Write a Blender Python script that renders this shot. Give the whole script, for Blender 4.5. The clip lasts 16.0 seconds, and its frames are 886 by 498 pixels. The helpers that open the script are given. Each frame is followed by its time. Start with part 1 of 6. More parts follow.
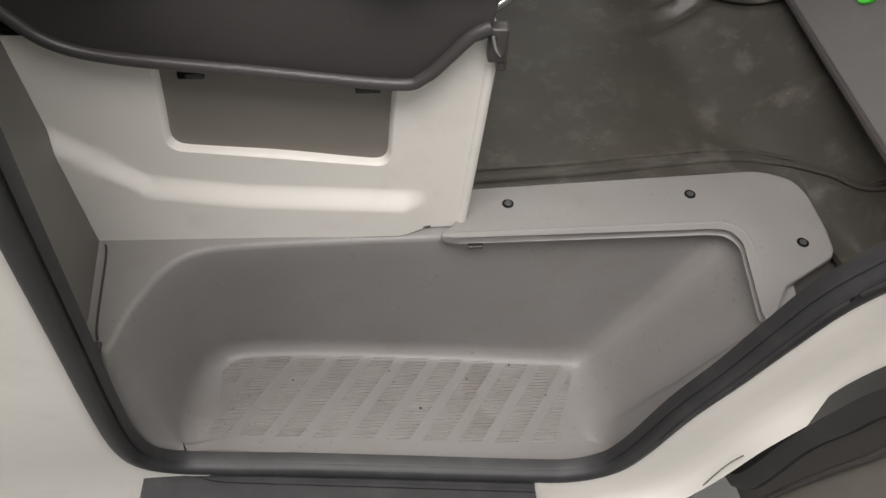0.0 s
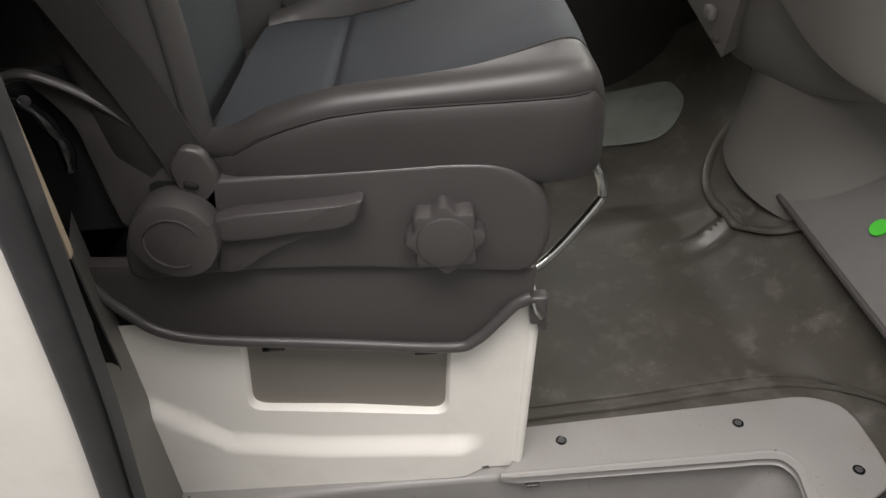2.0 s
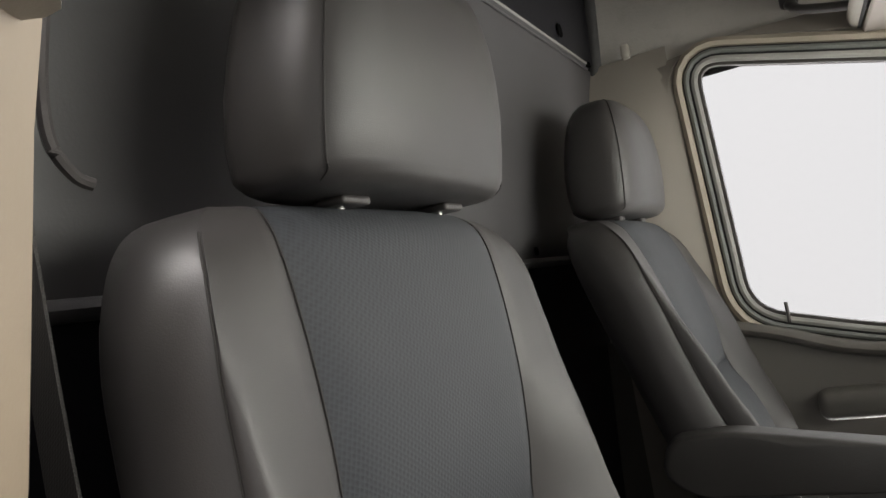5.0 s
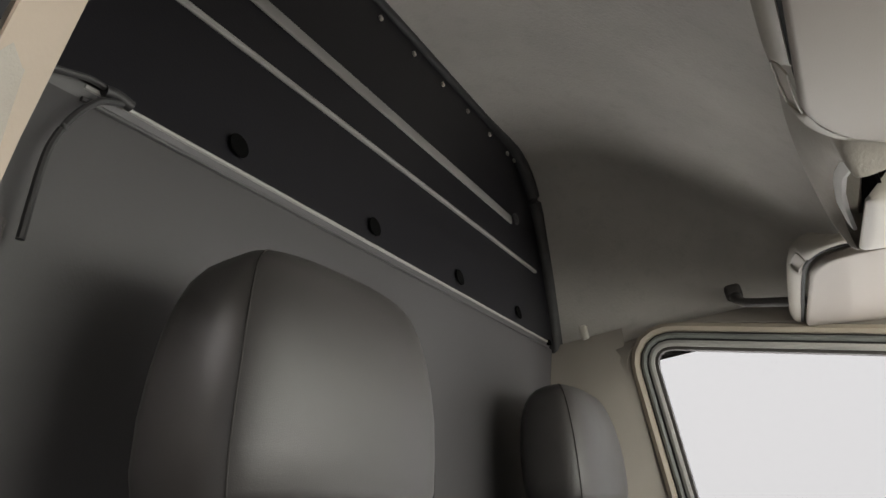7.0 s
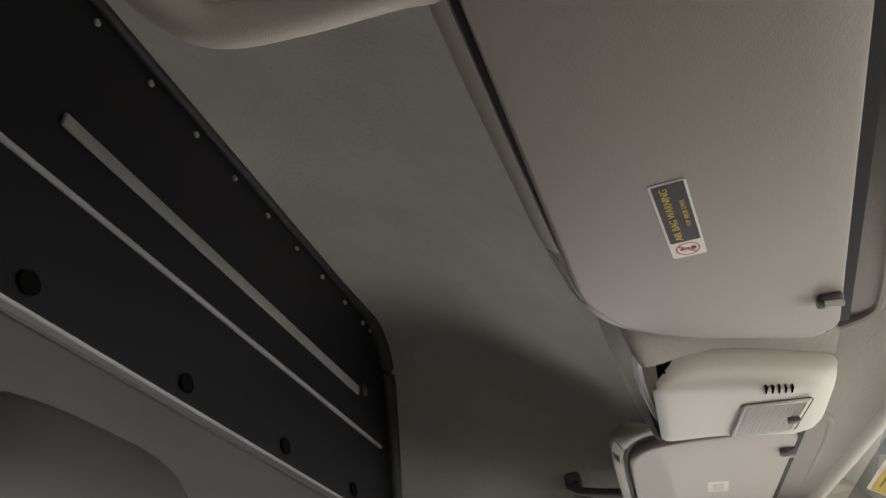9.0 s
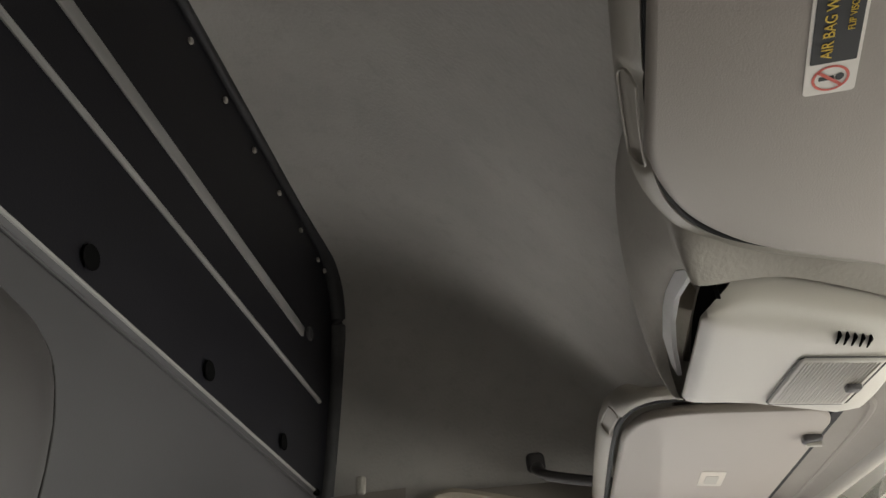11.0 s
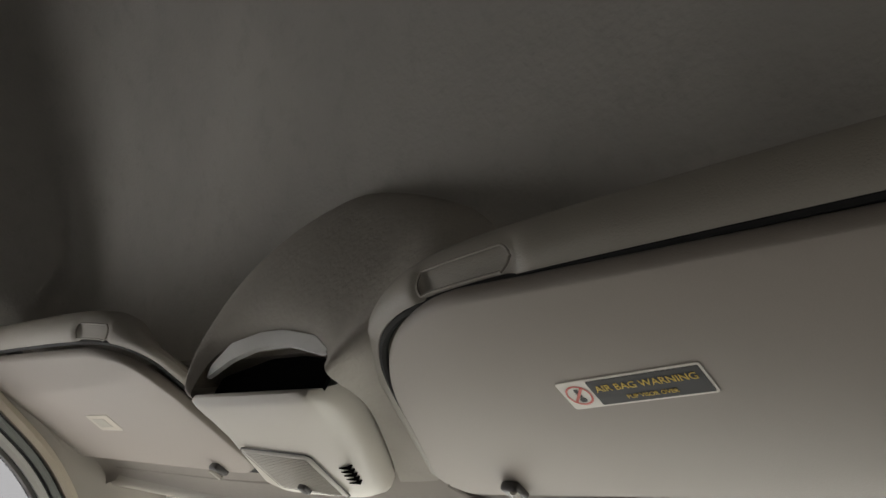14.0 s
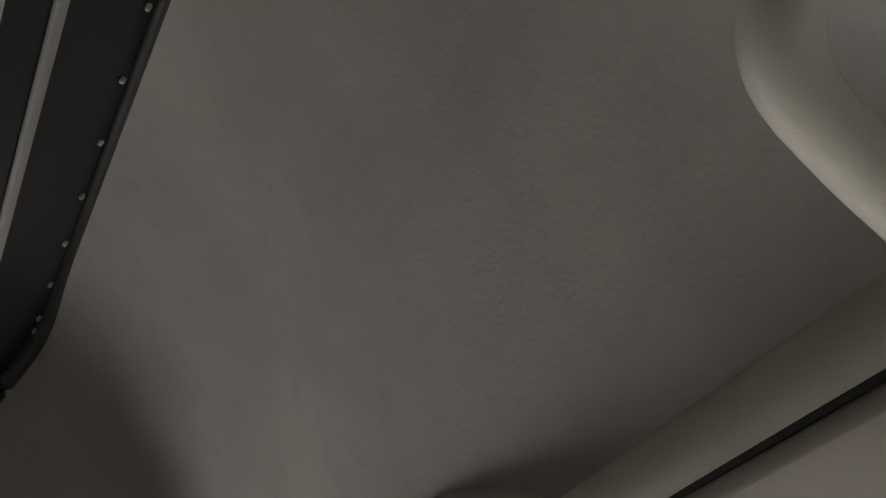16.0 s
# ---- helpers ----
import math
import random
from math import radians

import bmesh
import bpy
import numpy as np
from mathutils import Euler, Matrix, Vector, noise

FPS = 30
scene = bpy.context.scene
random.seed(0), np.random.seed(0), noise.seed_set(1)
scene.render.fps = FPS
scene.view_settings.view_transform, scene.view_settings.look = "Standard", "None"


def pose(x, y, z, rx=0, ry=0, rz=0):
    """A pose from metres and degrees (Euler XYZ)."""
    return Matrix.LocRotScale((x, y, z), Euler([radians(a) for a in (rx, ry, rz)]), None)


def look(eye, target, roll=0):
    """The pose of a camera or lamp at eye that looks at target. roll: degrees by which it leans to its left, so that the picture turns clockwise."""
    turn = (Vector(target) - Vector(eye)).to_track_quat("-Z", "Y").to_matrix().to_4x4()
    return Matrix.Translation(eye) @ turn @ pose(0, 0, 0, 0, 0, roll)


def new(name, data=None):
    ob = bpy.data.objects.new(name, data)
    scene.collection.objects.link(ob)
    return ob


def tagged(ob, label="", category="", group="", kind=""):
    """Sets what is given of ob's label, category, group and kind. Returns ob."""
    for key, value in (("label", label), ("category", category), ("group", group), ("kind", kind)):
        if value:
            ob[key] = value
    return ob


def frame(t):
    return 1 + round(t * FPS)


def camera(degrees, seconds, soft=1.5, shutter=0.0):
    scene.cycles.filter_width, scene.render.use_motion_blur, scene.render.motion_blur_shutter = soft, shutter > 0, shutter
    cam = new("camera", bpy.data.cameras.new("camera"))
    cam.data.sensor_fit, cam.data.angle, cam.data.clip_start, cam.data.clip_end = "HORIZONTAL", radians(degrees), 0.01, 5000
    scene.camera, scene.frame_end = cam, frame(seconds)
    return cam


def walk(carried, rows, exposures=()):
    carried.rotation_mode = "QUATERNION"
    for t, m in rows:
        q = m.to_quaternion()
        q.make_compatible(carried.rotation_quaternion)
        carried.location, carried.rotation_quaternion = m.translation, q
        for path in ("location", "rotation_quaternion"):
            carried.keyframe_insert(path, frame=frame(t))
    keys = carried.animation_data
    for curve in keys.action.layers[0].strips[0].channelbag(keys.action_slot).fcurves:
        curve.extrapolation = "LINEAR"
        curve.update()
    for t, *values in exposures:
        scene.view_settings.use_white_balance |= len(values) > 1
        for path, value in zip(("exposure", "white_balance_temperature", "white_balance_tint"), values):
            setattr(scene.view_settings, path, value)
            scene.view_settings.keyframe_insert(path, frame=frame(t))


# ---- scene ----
cam = camera(63.7, 16.0)
PATH = [
    (0, (-0.095, -0.382, 0.801), (0.024, 0.863, -0.759), 3.2),
    (0.5, (-0.089, -0.402, 0.817), (-0.012, 0.855, -0.737), -0.2),
    (1, (-0.09, -0.411, 0.818), (-0.034, 0.877, -0.711), -2.0),
    (1.5, (-0.082, -0.415, 0.868), (-0.059, 1.074, -0.467), -3.0),
    (2, (-0.089, -0.4, 0.923), (-0.11, 1.224, -0.244), -3.9),
    (2.5, (-0.109, -0.38, 0.933), (-0.205, 1.348, -0.07), -4.2),
    (3, (-0.13, -0.257, 0.952), (-0.402, 1.541, 0.12), -4.8),
    (3.5, (-0.16, -0.117, 0.983), (-0.68, 1.716, 0.375), -6.8),
    (4, (-0.117, -0.042, 1.047), (-0.872, 1.782, 0.722), -8.7),
    (4.5, (-0.083, -0.011, 1.094), (-0.98, 1.775, 1.021), -9.7),
    (5, (-0.087, -0.011, 1.152), (-1.031, 1.746, 1.296), -10.0),
    (5.2, (-0.07, -0.02, 1.16), (-1.031, 1.72, 1.381), -10.2),
    (7.5, (-0.018, 0.01, 1.213), (-0.633, 1.671, 2.141), -9.5),
    (8, (0.001, 0.016, 1.215), (-0.483, 1.644, 2.271), -10.0),
    (8.2, (0.015, 0.023, 1.203), (-0.433, 1.637, 2.296), -10.0),
    (8.5, (0.029, 0.032, 1.196), (-0.362, 1.636, 2.324), -10.2),
    (9, (0.068, 0.052, 1.183), (-0.268, 1.644, 2.347), -10.0),
    (9.5, (0.091, 0.074, 1.165), (-0.232, 1.666, 2.332), -9.0),
    (9.7, (0.094, 0.083, 1.152), (-0.225, 1.67, 2.326), -9.0),
    (11.8, (-0.143, 0.372, 1.282), (-0.069, 2.023, 2.408), 4.5),
    (12, (-0.158, 0.378, 1.302), (0.039, 2.035, 2.405), 7.9),
    (12.5, (-0.174, 0.414, 1.304), (0.502, 1.978, 2.352), 14.0),
    (13, (-0.178, 0.405, 1.302), (0.786, 1.774, 2.397), 18.6),
    (13.5, (-0.202, 0.373, 1.294), (0.849, 1.656, 2.412), 20.8),
    (14, (-0.229, 0.343, 1.282), (0.83, 1.624, 2.395), 22.0),
    (14.5, (-0.235, 0.324, 1.276), (0.747, 1.601, 2.462), 22.4),
    (15, (-0.254, 0.259, 1.283), (0.563, 1.506, 2.616), 16.6),
    (15.5, (-0.267, 0.241, 1.285), (0.428, 1.427, 2.737), 11.9),
    (16, (-0.231, 0.231, 1.305), (0.257, 1.448, 2.815), 14.1),
]
walk(cam, [(t, look(eye, target, roll)) for t, eye, target, roll in PATH],
     exposures=[(0, 0.62), (1.5, 0.64), (2.5, 0.8), (3, 0.6), (3.5, 0.82), (4, 1.0), (4.5, 1.12), (5, 1.06), (7.5, 0.82), (8, 0.66), (9.5, 0.43), (12, 0.58), (13, 0.4), (13.5, 0.3), (14, 0.22), (14.5, 0.2), (15, 0.38), (16, 0.56)])

# ---- light ----
world = bpy.data.worlds.new("surroundings")
scene.world = world
world.use_nodes = True
wn = world.node_tree.nodes
bg = wn["Background"]
bg.inputs["Color"].default_value = (1.0, 0.985, 0.975, 1)
# a workshop hall: its pale ceiling gives more light than its walls and floor
where = wn.new("ShaderNodeTexCoord")
axes = wn.new("ShaderNodeSeparateXYZ")
rise = wn.new("ShaderNodeMapRange")
rise.inputs["From Min"].default_value, rise.inputs["From Max"].default_value = -0.1, 1.0
rise.inputs["To Min"].default_value, rise.inputs["To Max"].default_value = 0.04, 0.6
world.node_tree.links.new(where.outputs["Generated"], axes.inputs[0])
world.node_tree.links.new(axes.outputs["Z"], rise.inputs["Value"])
world.node_tree.links.new(rise.outputs[0], bg.inputs["Strength"])


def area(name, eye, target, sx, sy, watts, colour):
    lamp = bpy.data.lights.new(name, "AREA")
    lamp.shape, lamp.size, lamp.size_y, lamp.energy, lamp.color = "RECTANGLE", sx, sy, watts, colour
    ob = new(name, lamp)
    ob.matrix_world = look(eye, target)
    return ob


area("windscreen_daylight", (0.80, 0.98, 1.28), (-0.4, 0.9, 1.32), 1.3, 0.5, 6.5, (1.0, 0.98, 0.90))
area("driver_window_daylight", (0.1, 1.84, 1.16), (0.05, 0.6, 1.6), 1.3, 1.0, 18.5, (1.0, 0.965, 0.92))
# unseen lamp, assumed over the passenger door from the highlights and shading there
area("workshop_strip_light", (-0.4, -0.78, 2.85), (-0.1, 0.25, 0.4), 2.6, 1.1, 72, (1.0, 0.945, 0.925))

# ---- materials ----


def material(name, base, rough=0.5, metal=0.0, vary=0.12, size=8.0, bump=0.1, grain=600.0, coat=0.0, stain=None, amount=0.0, stain_size=5.0, sheen=0.0, speck=None, speck_size=120.0, speck_amount=0.7):
    """Base colour varied at two scales, fine grain bump, and optional stains of another colour."""
    m = bpy.data.materials.new(name)
    m.use_nodes = True
    nt = m.node_tree
    b = nt.nodes["Principled BSDF"]
    tc = nt.nodes.new("ShaderNodeTexCoord")
    big = nt.nodes.new("ShaderNodeTexNoise")
    big.inputs["Scale"].default_value, big.inputs["Detail"].default_value = size, 6
    fine = nt.nodes.new("ShaderNodeTexNoise")
    fine.inputs["Scale"].default_value, fine.inputs["Detail"].default_value = grain, 3
    nt.links.new(tc.outputs["Object"], big.inputs["Vector"])
    nt.links.new(tc.outputs["Object"], fine.inputs["Vector"])
    ramp = nt.nodes.new("ShaderNodeValToRGB")
    lo = [max(0, c * (1 - vary)) for c in base]
    hi = [min(1, c * (1 + vary)) for c in base]
    ramp.color_ramp.elements[0].color, ramp.color_ramp.elements[1].color = (*lo, 1), (*hi, 1)
    ramp.color_ramp.elements[0].position, ramp.color_ramp.elements[1].position = 0.3, 0.7
    nt.links.new(big.outputs["Fac"], ramp.inputs["Fac"])
    col = ramp.outputs["Color"]
    if stain:
        sn = nt.nodes.new("ShaderNodeTexNoise")
        sn.inputs["Scale"].default_value, sn.inputs["Detail"].default_value, sn.inputs["Roughness"].default_value = stain_size, 10, 0.7
        nt.links.new(tc.outputs["Object"], sn.inputs["Vector"])
        mr = nt.nodes.new("ShaderNodeMapRange")
        mr.inputs["From Min"].default_value, mr.inputs["From Max"].default_value, mr.inputs["To Max"].default_value = 0.52, 0.75, amount
        nt.links.new(sn.outputs["Fac"], mr.inputs["Value"])
        mix = nt.nodes.new("ShaderNodeMix")
        mix.data_type = "RGBA"
        nt.links.new(mr.outputs["Result"], mix.inputs[0])
        nt.links.new(col, mix.inputs[6])
        mix.inputs[7].default_value = (*stain, 1)
        col = mix.outputs[2]
    if speck:
        sp = nt.nodes.new("ShaderNodeTexNoise")
        sp.inputs["Scale"].default_value, sp.inputs["Detail"].default_value, sp.inputs["Roughness"].default_value = speck_size, 4, 0.6
        nt.links.new(tc.outputs["Object"], sp.inputs["Vector"])
        m1 = nt.nodes.new("ShaderNodeMapRange")
        m1.inputs["From Min"].default_value, m1.inputs["From Max"].default_value = 0.60, 0.68
        nt.links.new(sp.outputs["Fac"], m1.inputs["Value"])
        patch = nt.nodes.new("ShaderNodeTexNoise")
        patch.inputs["Scale"].default_value, patch.inputs["Detail"].default_value = speck_size / 14, 3
        nt.links.new(tc.outputs["Object"], patch.inputs["Vector"])
        m2 = nt.nodes.new("ShaderNodeMapRange")
        m2.inputs["From Min"].default_value, m2.inputs["From Max"].default_value, m2.inputs["To Max"].default_value = 0.48, 0.64, speck_amount
        nt.links.new(patch.outputs["Fac"], m2.inputs["Value"])
        mul = nt.nodes.new("ShaderNodeMath")
        mul.operation = "MULTIPLY"
        nt.links.new(m1.outputs["Result"], mul.inputs[0])
        nt.links.new(m2.outputs["Result"], mul.inputs[1])
        mx = nt.nodes.new("ShaderNodeMix")
        mx.data_type = "RGBA"
        nt.links.new(mul.outputs["Value"], mx.inputs[0])
        nt.links.new(col, mx.inputs[6])
        mx.inputs[7].default_value = (*speck, 1)
        col = mx.outputs[2]
    nt.links.new(col, b.inputs["Base Color"])
    rr = nt.nodes.new("ShaderNodeMapRange")
    rr.inputs["To Min"].default_value, rr.inputs["To Max"].default_value = max(0.02, rough - 0.08), min(1, rough + 0.08)
    nt.links.new(big.outputs["Fac"], rr.inputs["Value"])
    nt.links.new(rr.outputs["Result"], b.inputs["Roughness"])
    b.inputs["Metallic"].default_value = metal
    b.inputs["Coat Weight"].default_value = coat
    b.inputs["Sheen Weight"].default_value = sheen
    if bump:
        bp = nt.nodes.new("ShaderNodeBump")
        bp.inputs["Strength"].default_value, bp.inputs["Distance"].default_value = bump, 0.001
        nt.links.new(fine.outputs["Fac"], bp.inputs["Height"])
        nt.links.new(bp.outputs["Normal"], b.inputs["Normal"])
    return m


def woven(name, base, dot, pitch=0.0036, rough=0.75, depth=0.35):
    """A fabric with rows of tiny round cells."""
    m = material(name, base, rough, vary=0.08, size=12, bump=0)
    nt = m.node_tree
    b = nt.nodes["Principled BSDF"]
    tc = nt.nodes.new("ShaderNodeTexCoord")
    vo = nt.nodes.new("ShaderNodeTexVoronoi")
    vo.inputs["Scale"].default_value, vo.inputs["Randomness"].default_value = 1 / pitch, 0.0
    mp = nt.nodes.new("ShaderNodeMapping")
    mp.inputs["Rotation"].default_value = (0.6, 0.3, 0.785)
    nt.links.new(tc.outputs["Object"], mp.inputs["Vector"])
    nt.links.new(mp.outputs["Vector"], vo.inputs["Vector"])
    bp = nt.nodes.new("ShaderNodeBump")
    bp.inputs["Strength"].default_value, bp.inputs["Distance"].default_value = depth, 0.0012
    nt.links.new(vo.outputs["Distance"], bp.inputs["Height"])
    nt.links.new(bp.outputs["Normal"], b.inputs["Normal"])
    mix = nt.nodes.new("ShaderNodeMix")
    mix.data_type = "RGBA"
    old = b.inputs["Base Color"].links[0].from_socket
    nt.links.new(vo.outputs["Distance"], mix.inputs[0])
    nt.links.new(old, mix.inputs[6])
    mix.inputs[7].default_value = (*dot, 1)
    nt.links.new(mix.outputs[2], b.inputs["Base Color"])
    return m


WHITE = material("white body paint", (0.80, 0.775, 0.72), 0.5, vary=0.03, size=3, bump=0.02, grain=250, coat=0.05, stain=(0.5, 0.46, 0.4), amount=0.25, stain_size=7)
GREY = material("grey moulded plastic", (0.265, 0.254, 0.244), 0.4, vary=0.06, size=6, bump=0.25, grain=900, stain=(0.21, 0.18, 0.15), amount=0.45, stain_size=9, speck=(0.12, 0.1, 0.08), speck_size=160, speck_amount=0.5)
TREAD = material("grimy ribbed plastic", (0.265, 0.252, 0.235), 0.5, vary=0.12, size=14, bump=0.2, grain=700, stain=(0.12, 0.09, 0.065), amount=0.5, stain_size=11, speck=(0.13, 0.09, 0.06), speck_size=140, speck_amount=0.8)
MAT = material("worn rubber floor", (0.056, 0.051, 0.0425), 0.32, vary=0.18, size=5, bump=0.5, grain=420, stain=(0.2, 0.19, 0.165), amount=0.45, stain_size=13, speck=(0.26, 0.25, 0.22), speck_size=90, speck_amount=0.28)
SILT = material("bare grey-green floor patch", (0.185, 0.198, 0.178), 0.5, vary=0.15, size=9, bump=0.2, grain=300, stain=(0.12, 0.112, 0.095), amount=0.75, stain_size=16)
BLACK = material("black grained plastic", (0.062, 0.057, 0.056), 0.32, vary=0.08, size=9, bump=0.35, grain=900, speck=(0.1, 0.095, 0.09), speck_size=150, speck_amount=0.35)
GLOSS = material("gloss black plastic", (0.008, 0.008, 0.008), 0.12, vary=0.05, bump=0.0)
RUBBER = material("black rubber seal", (0.032, 0.032, 0.033), 0.5, vary=0.15, size=20, bump=0.2, grain=400, stain=(0.1, 0.095, 0.09), amount=0.25, stain_size=20)
LEATHER = material("black leatherette", (0.04, 0.037, 0.036), 0.44, vary=0.09, size=11, bump=0.13, grain=900)
FABRIC = woven("blue-grey seat fabric", (0.0165, 0.0186, 0.0222), (0.033, 0.0372, 0.0437))
LEATHER.node_tree.nodes["Principled BSDF"].inputs["Specular IOR Level"].default_value = 0.62
ARM = material("black padded vinyl", (0.033, 0.031, 0.029), 0.4, vary=0.07, size=14, bump=0.3, grain=650)
# footwell surfaces with their shade put into a near-black colour
FOOTWELL = material("near-black footwell lining", (0.016, 0.0145, 0.013), 0.9, vary=0.15, size=14, bump=0.6, grain=300)
DOORUP = material("taupe grey door panel", (0.115, 0.107, 0.096), 0.5, vary=0.06, size=5, bump=0.3, grain=800)
STITCH = material("dark stitching", (0.02, 0.018, 0.016), 0.7, bump=0.2, grain=900)
PANEL = material("taupe panel", (0.205, 0.187, 0.163), 0.5, vary=0.05, bump=0.3, grain=800)
FELT = material("grey felt headliner", (0.455, 0.437, 0.405), 0.95, vary=0.1, size=5, bump=0.9, grain=170, stain=(0.305, 0.292, 0.265), amount=0.35, stain_size=30, sheen=0.2)
HEADER = material("beige-grey header felt", (0.29, 0.264, 0.235), 0.9, vary=0.06, size=8, bump=0.6, grain=260)
VISOR = material("taupe visor vinyl", (0.28, 0.247, 0.216), 0.6, vary=0.03, size=6, bump=0.2, grain=700)
CONSOLE = material("light grey console plastic", (0.45, 0.423, 0.372), 0.45, vary=0.03, size=6, bump=0.2, grain=800)
TRIM = material("beige-grey pillar trim", (0.34, 0.315, 0.27), 0.55, vary=0.05, size=5, bump=0.3, grain=700)
SIDETRIM = material("dark taupe side trim", (0.30, 0.272, 0.24), 0.75, vary=0.06, size=5, bump=0.3, grain=600)
PILLAR = material("tan pillar flange", (0.33, 0.265, 0.195), 0.45, vary=0.06, size=10, bump=0.15, grain=300)
STEEL = material("dark grey painted steel", (0.066, 0.064, 0.066), 0.45, vary=0.06, size=4, bump=0.15, grain=300)
# darker copy of STEEL: the partition's shade is put into its colour
SHEETM = material("partition steel darkened for shade", (0.010, 0.0098, 0.0125), 0.4, vary=0.1, size=4, bump=0.15, grain=300)
# near-black that puts shade into gaps, slots and the covered pillar side
SHADE_BLACK = material("near-black shade of gaps", (0.009, 0.009, 0.009), 0.9, bump=0.3, grain=500)
STRIP = material("pale grey strip", (0.3, 0.295, 0.28), 0.4, vary=0.06, size=10, bump=0.1)
DASH = material("grey dashboard plastic", (0.18, 0.171, 0.160), 0.5, vary=0.05, size=5, bump=0.35, grain=800)
TOE = material("scuffed grey toe panel", (0.125, 0.121, 0.115), 0.5, vary=0.08, size=6, bump=0.3, grain=700, stain=(0.2, 0.19, 0.175), amount=0.3, stain_size=14)
DOORP = material("dark grey door panel", (0.052, 0.048, 0.044), 0.5, vary=0.06, size=5, bump=0.3, grain=800)
CHROME = material("bright metal", (0.6, 0.6, 0.58), 0.22, 1.0, vary=0.05, bump=0.0)
WEB = woven("black belt webbing", (0.02, 0.018, 0.017), (0.036, 0.033, 0.03), 0.002, 0.6, 0.4)
RED = material("red buckle plastic", (0.44, 0.12, 0.10), 0.4, bump=0.0)
GREEN = material("green paint dot", (0.06, 0.55, 0.03), 0.5, vary=0.03, bump=0.0)
PAPER = material("white sticker", (0.7, 0.66, 0.6), 0.5, vary=0.03, bump=0.0)
INK = material("black sticker print", (0.01, 0.01, 0.01), 0.65, vary=0.03, bump=0.0)
YELLOW = material("yellow sticker print", (0.62, 0.42, 0.03), 0.5, vary=0.03, bump=0.0)
REDINK = material("red sticker print", (0.55, 0.09, 0.06), 0.5, vary=0.03, bump=0.0)
# near-black fill that paints the shade inside holes and slots
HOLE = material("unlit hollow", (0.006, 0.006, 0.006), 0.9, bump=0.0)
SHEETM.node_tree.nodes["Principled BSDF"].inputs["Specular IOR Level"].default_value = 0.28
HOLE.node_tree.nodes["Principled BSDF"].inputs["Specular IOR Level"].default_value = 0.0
CONCRETE = material("grey workshop floor", (0.28, 0.275, 0.26), 0.6, vary=0.06, size=2, bump=0.2, grain=80)

glass = bpy.data.materials.new("dark tinted window glass")
glass.use_nodes = True
gb = glass.node_tree.nodes["Principled BSDF"]
gb.inputs["Transmission Weight"].default_value, gb.inputs["Roughness"].default_value, gb.inputs["IOR"].default_value = 1.0, 0.0, 1.05
# dark tint dims the daylight lamp seen through the pane
gb.inputs["Base Color"].default_value = (0.082, 0.0838, 0.0885, 1)
screen_glass = glass.copy()
screen_glass.name = "clear windscreen glass"
screen_glass.node_tree.nodes["Principled BSDF"].inputs["Base Color"].default_value = (0.55, 0.57, 0.56, 1)

# ---- mesh builders ----


def part(name, bm, mat, parent=None, label="", smooth=True):
    """Links a bmesh as one mesh object under a thing or a part."""
    bmesh.ops.remove_doubles(bm, verts=bm.verts, dist=1e-5)
    bmesh.ops.recalc_face_normals(bm, faces=bm.faces)
    me = bpy.data.meshes.new(name)
    bm.to_mesh(me)
    bm.free()
    me.materials.append(mat)
    if smooth:
        for p in me.polygons:
            p.use_smooth = True
        me.set_sharp_from_angle(angle=radians(38))
    ob = new(name, me)
    if parent:
        ob.parent = parent
    if label:
        tagged(ob, label)
    return ob


def thing(name, label, category, group="", kind=""):
    return tagged(new(name), label, category, group, kind)


def curve(points, n=8, closed=False):
    """A smooth line (Catmull-Rom) through points."""
    p = [Vector(q) for q in points]
    out = []
    m = len(p)
    for i in range(m if closed else m - 1):
        if closed:
            a, b, c, d = p[i - 1], p[i], p[(i + 1) % m], p[(i + 2) % m]
        else:
            a, b, c, d = p[max(i - 1, 0)], p[i], p[i + 1], p[min(i + 2, m - 1)]
        for k in range(n):
            t = k / n
            out.append(0.5 * ((2 * b) + (c - a) * t + (2 * a - 5 * b + 4 * c - d) * t * t + (3 * b - a - 3 * c + d) * t ** 3))
    if not closed:
        out.append(p[-1])
    return out


def loft(rings, closed=True, caps=True):
    """Quads between rings of equal length."""
    bm = bmesh.new()
    vs = [[bm.verts.new(p) for p in r] for r in rings]
    n = len(rings[0])
    for a, b in zip(vs, vs[1:]):
        for i in range(n if closed else n - 1):
            j = (i + 1) % n
            bm.faces.new((a[i], a[j], b[j], b[i]))
    if caps and closed:
        bm.faces.new(vs[0][::-1])
        bm.faces.new(vs[-1])
    return bm


def tube(points, r, n=10, smooth=6, flat=1.0, side=None):
    """A round (or flattened) bar along a smooth line."""
    path = curve(points, smooth) if smooth else [Vector(q) for q in points]
    rings = []
    up = Vector(side) if side else None
    for i, c in enumerate(path):
        d = (path[min(i + 1, len(path) - 1)] - path[max(i - 1, 0)]).normalized()
        s = up if up else (Vector((0, 0, 1)) if abs(d.z) < 0.9 else Vector((1, 0, 0)))
        u = d.cross(s).normalized()
        v = u.cross(d).normalized()
        rr = r(i / (len(path) - 1)) if callable(r) else r
        rings.append([c + rr * (math.cos(2 * math.pi * k / n) * u + flat * math.sin(2 * math.pi * k / n) * v) for k in range(n)])
    return loft(rings)


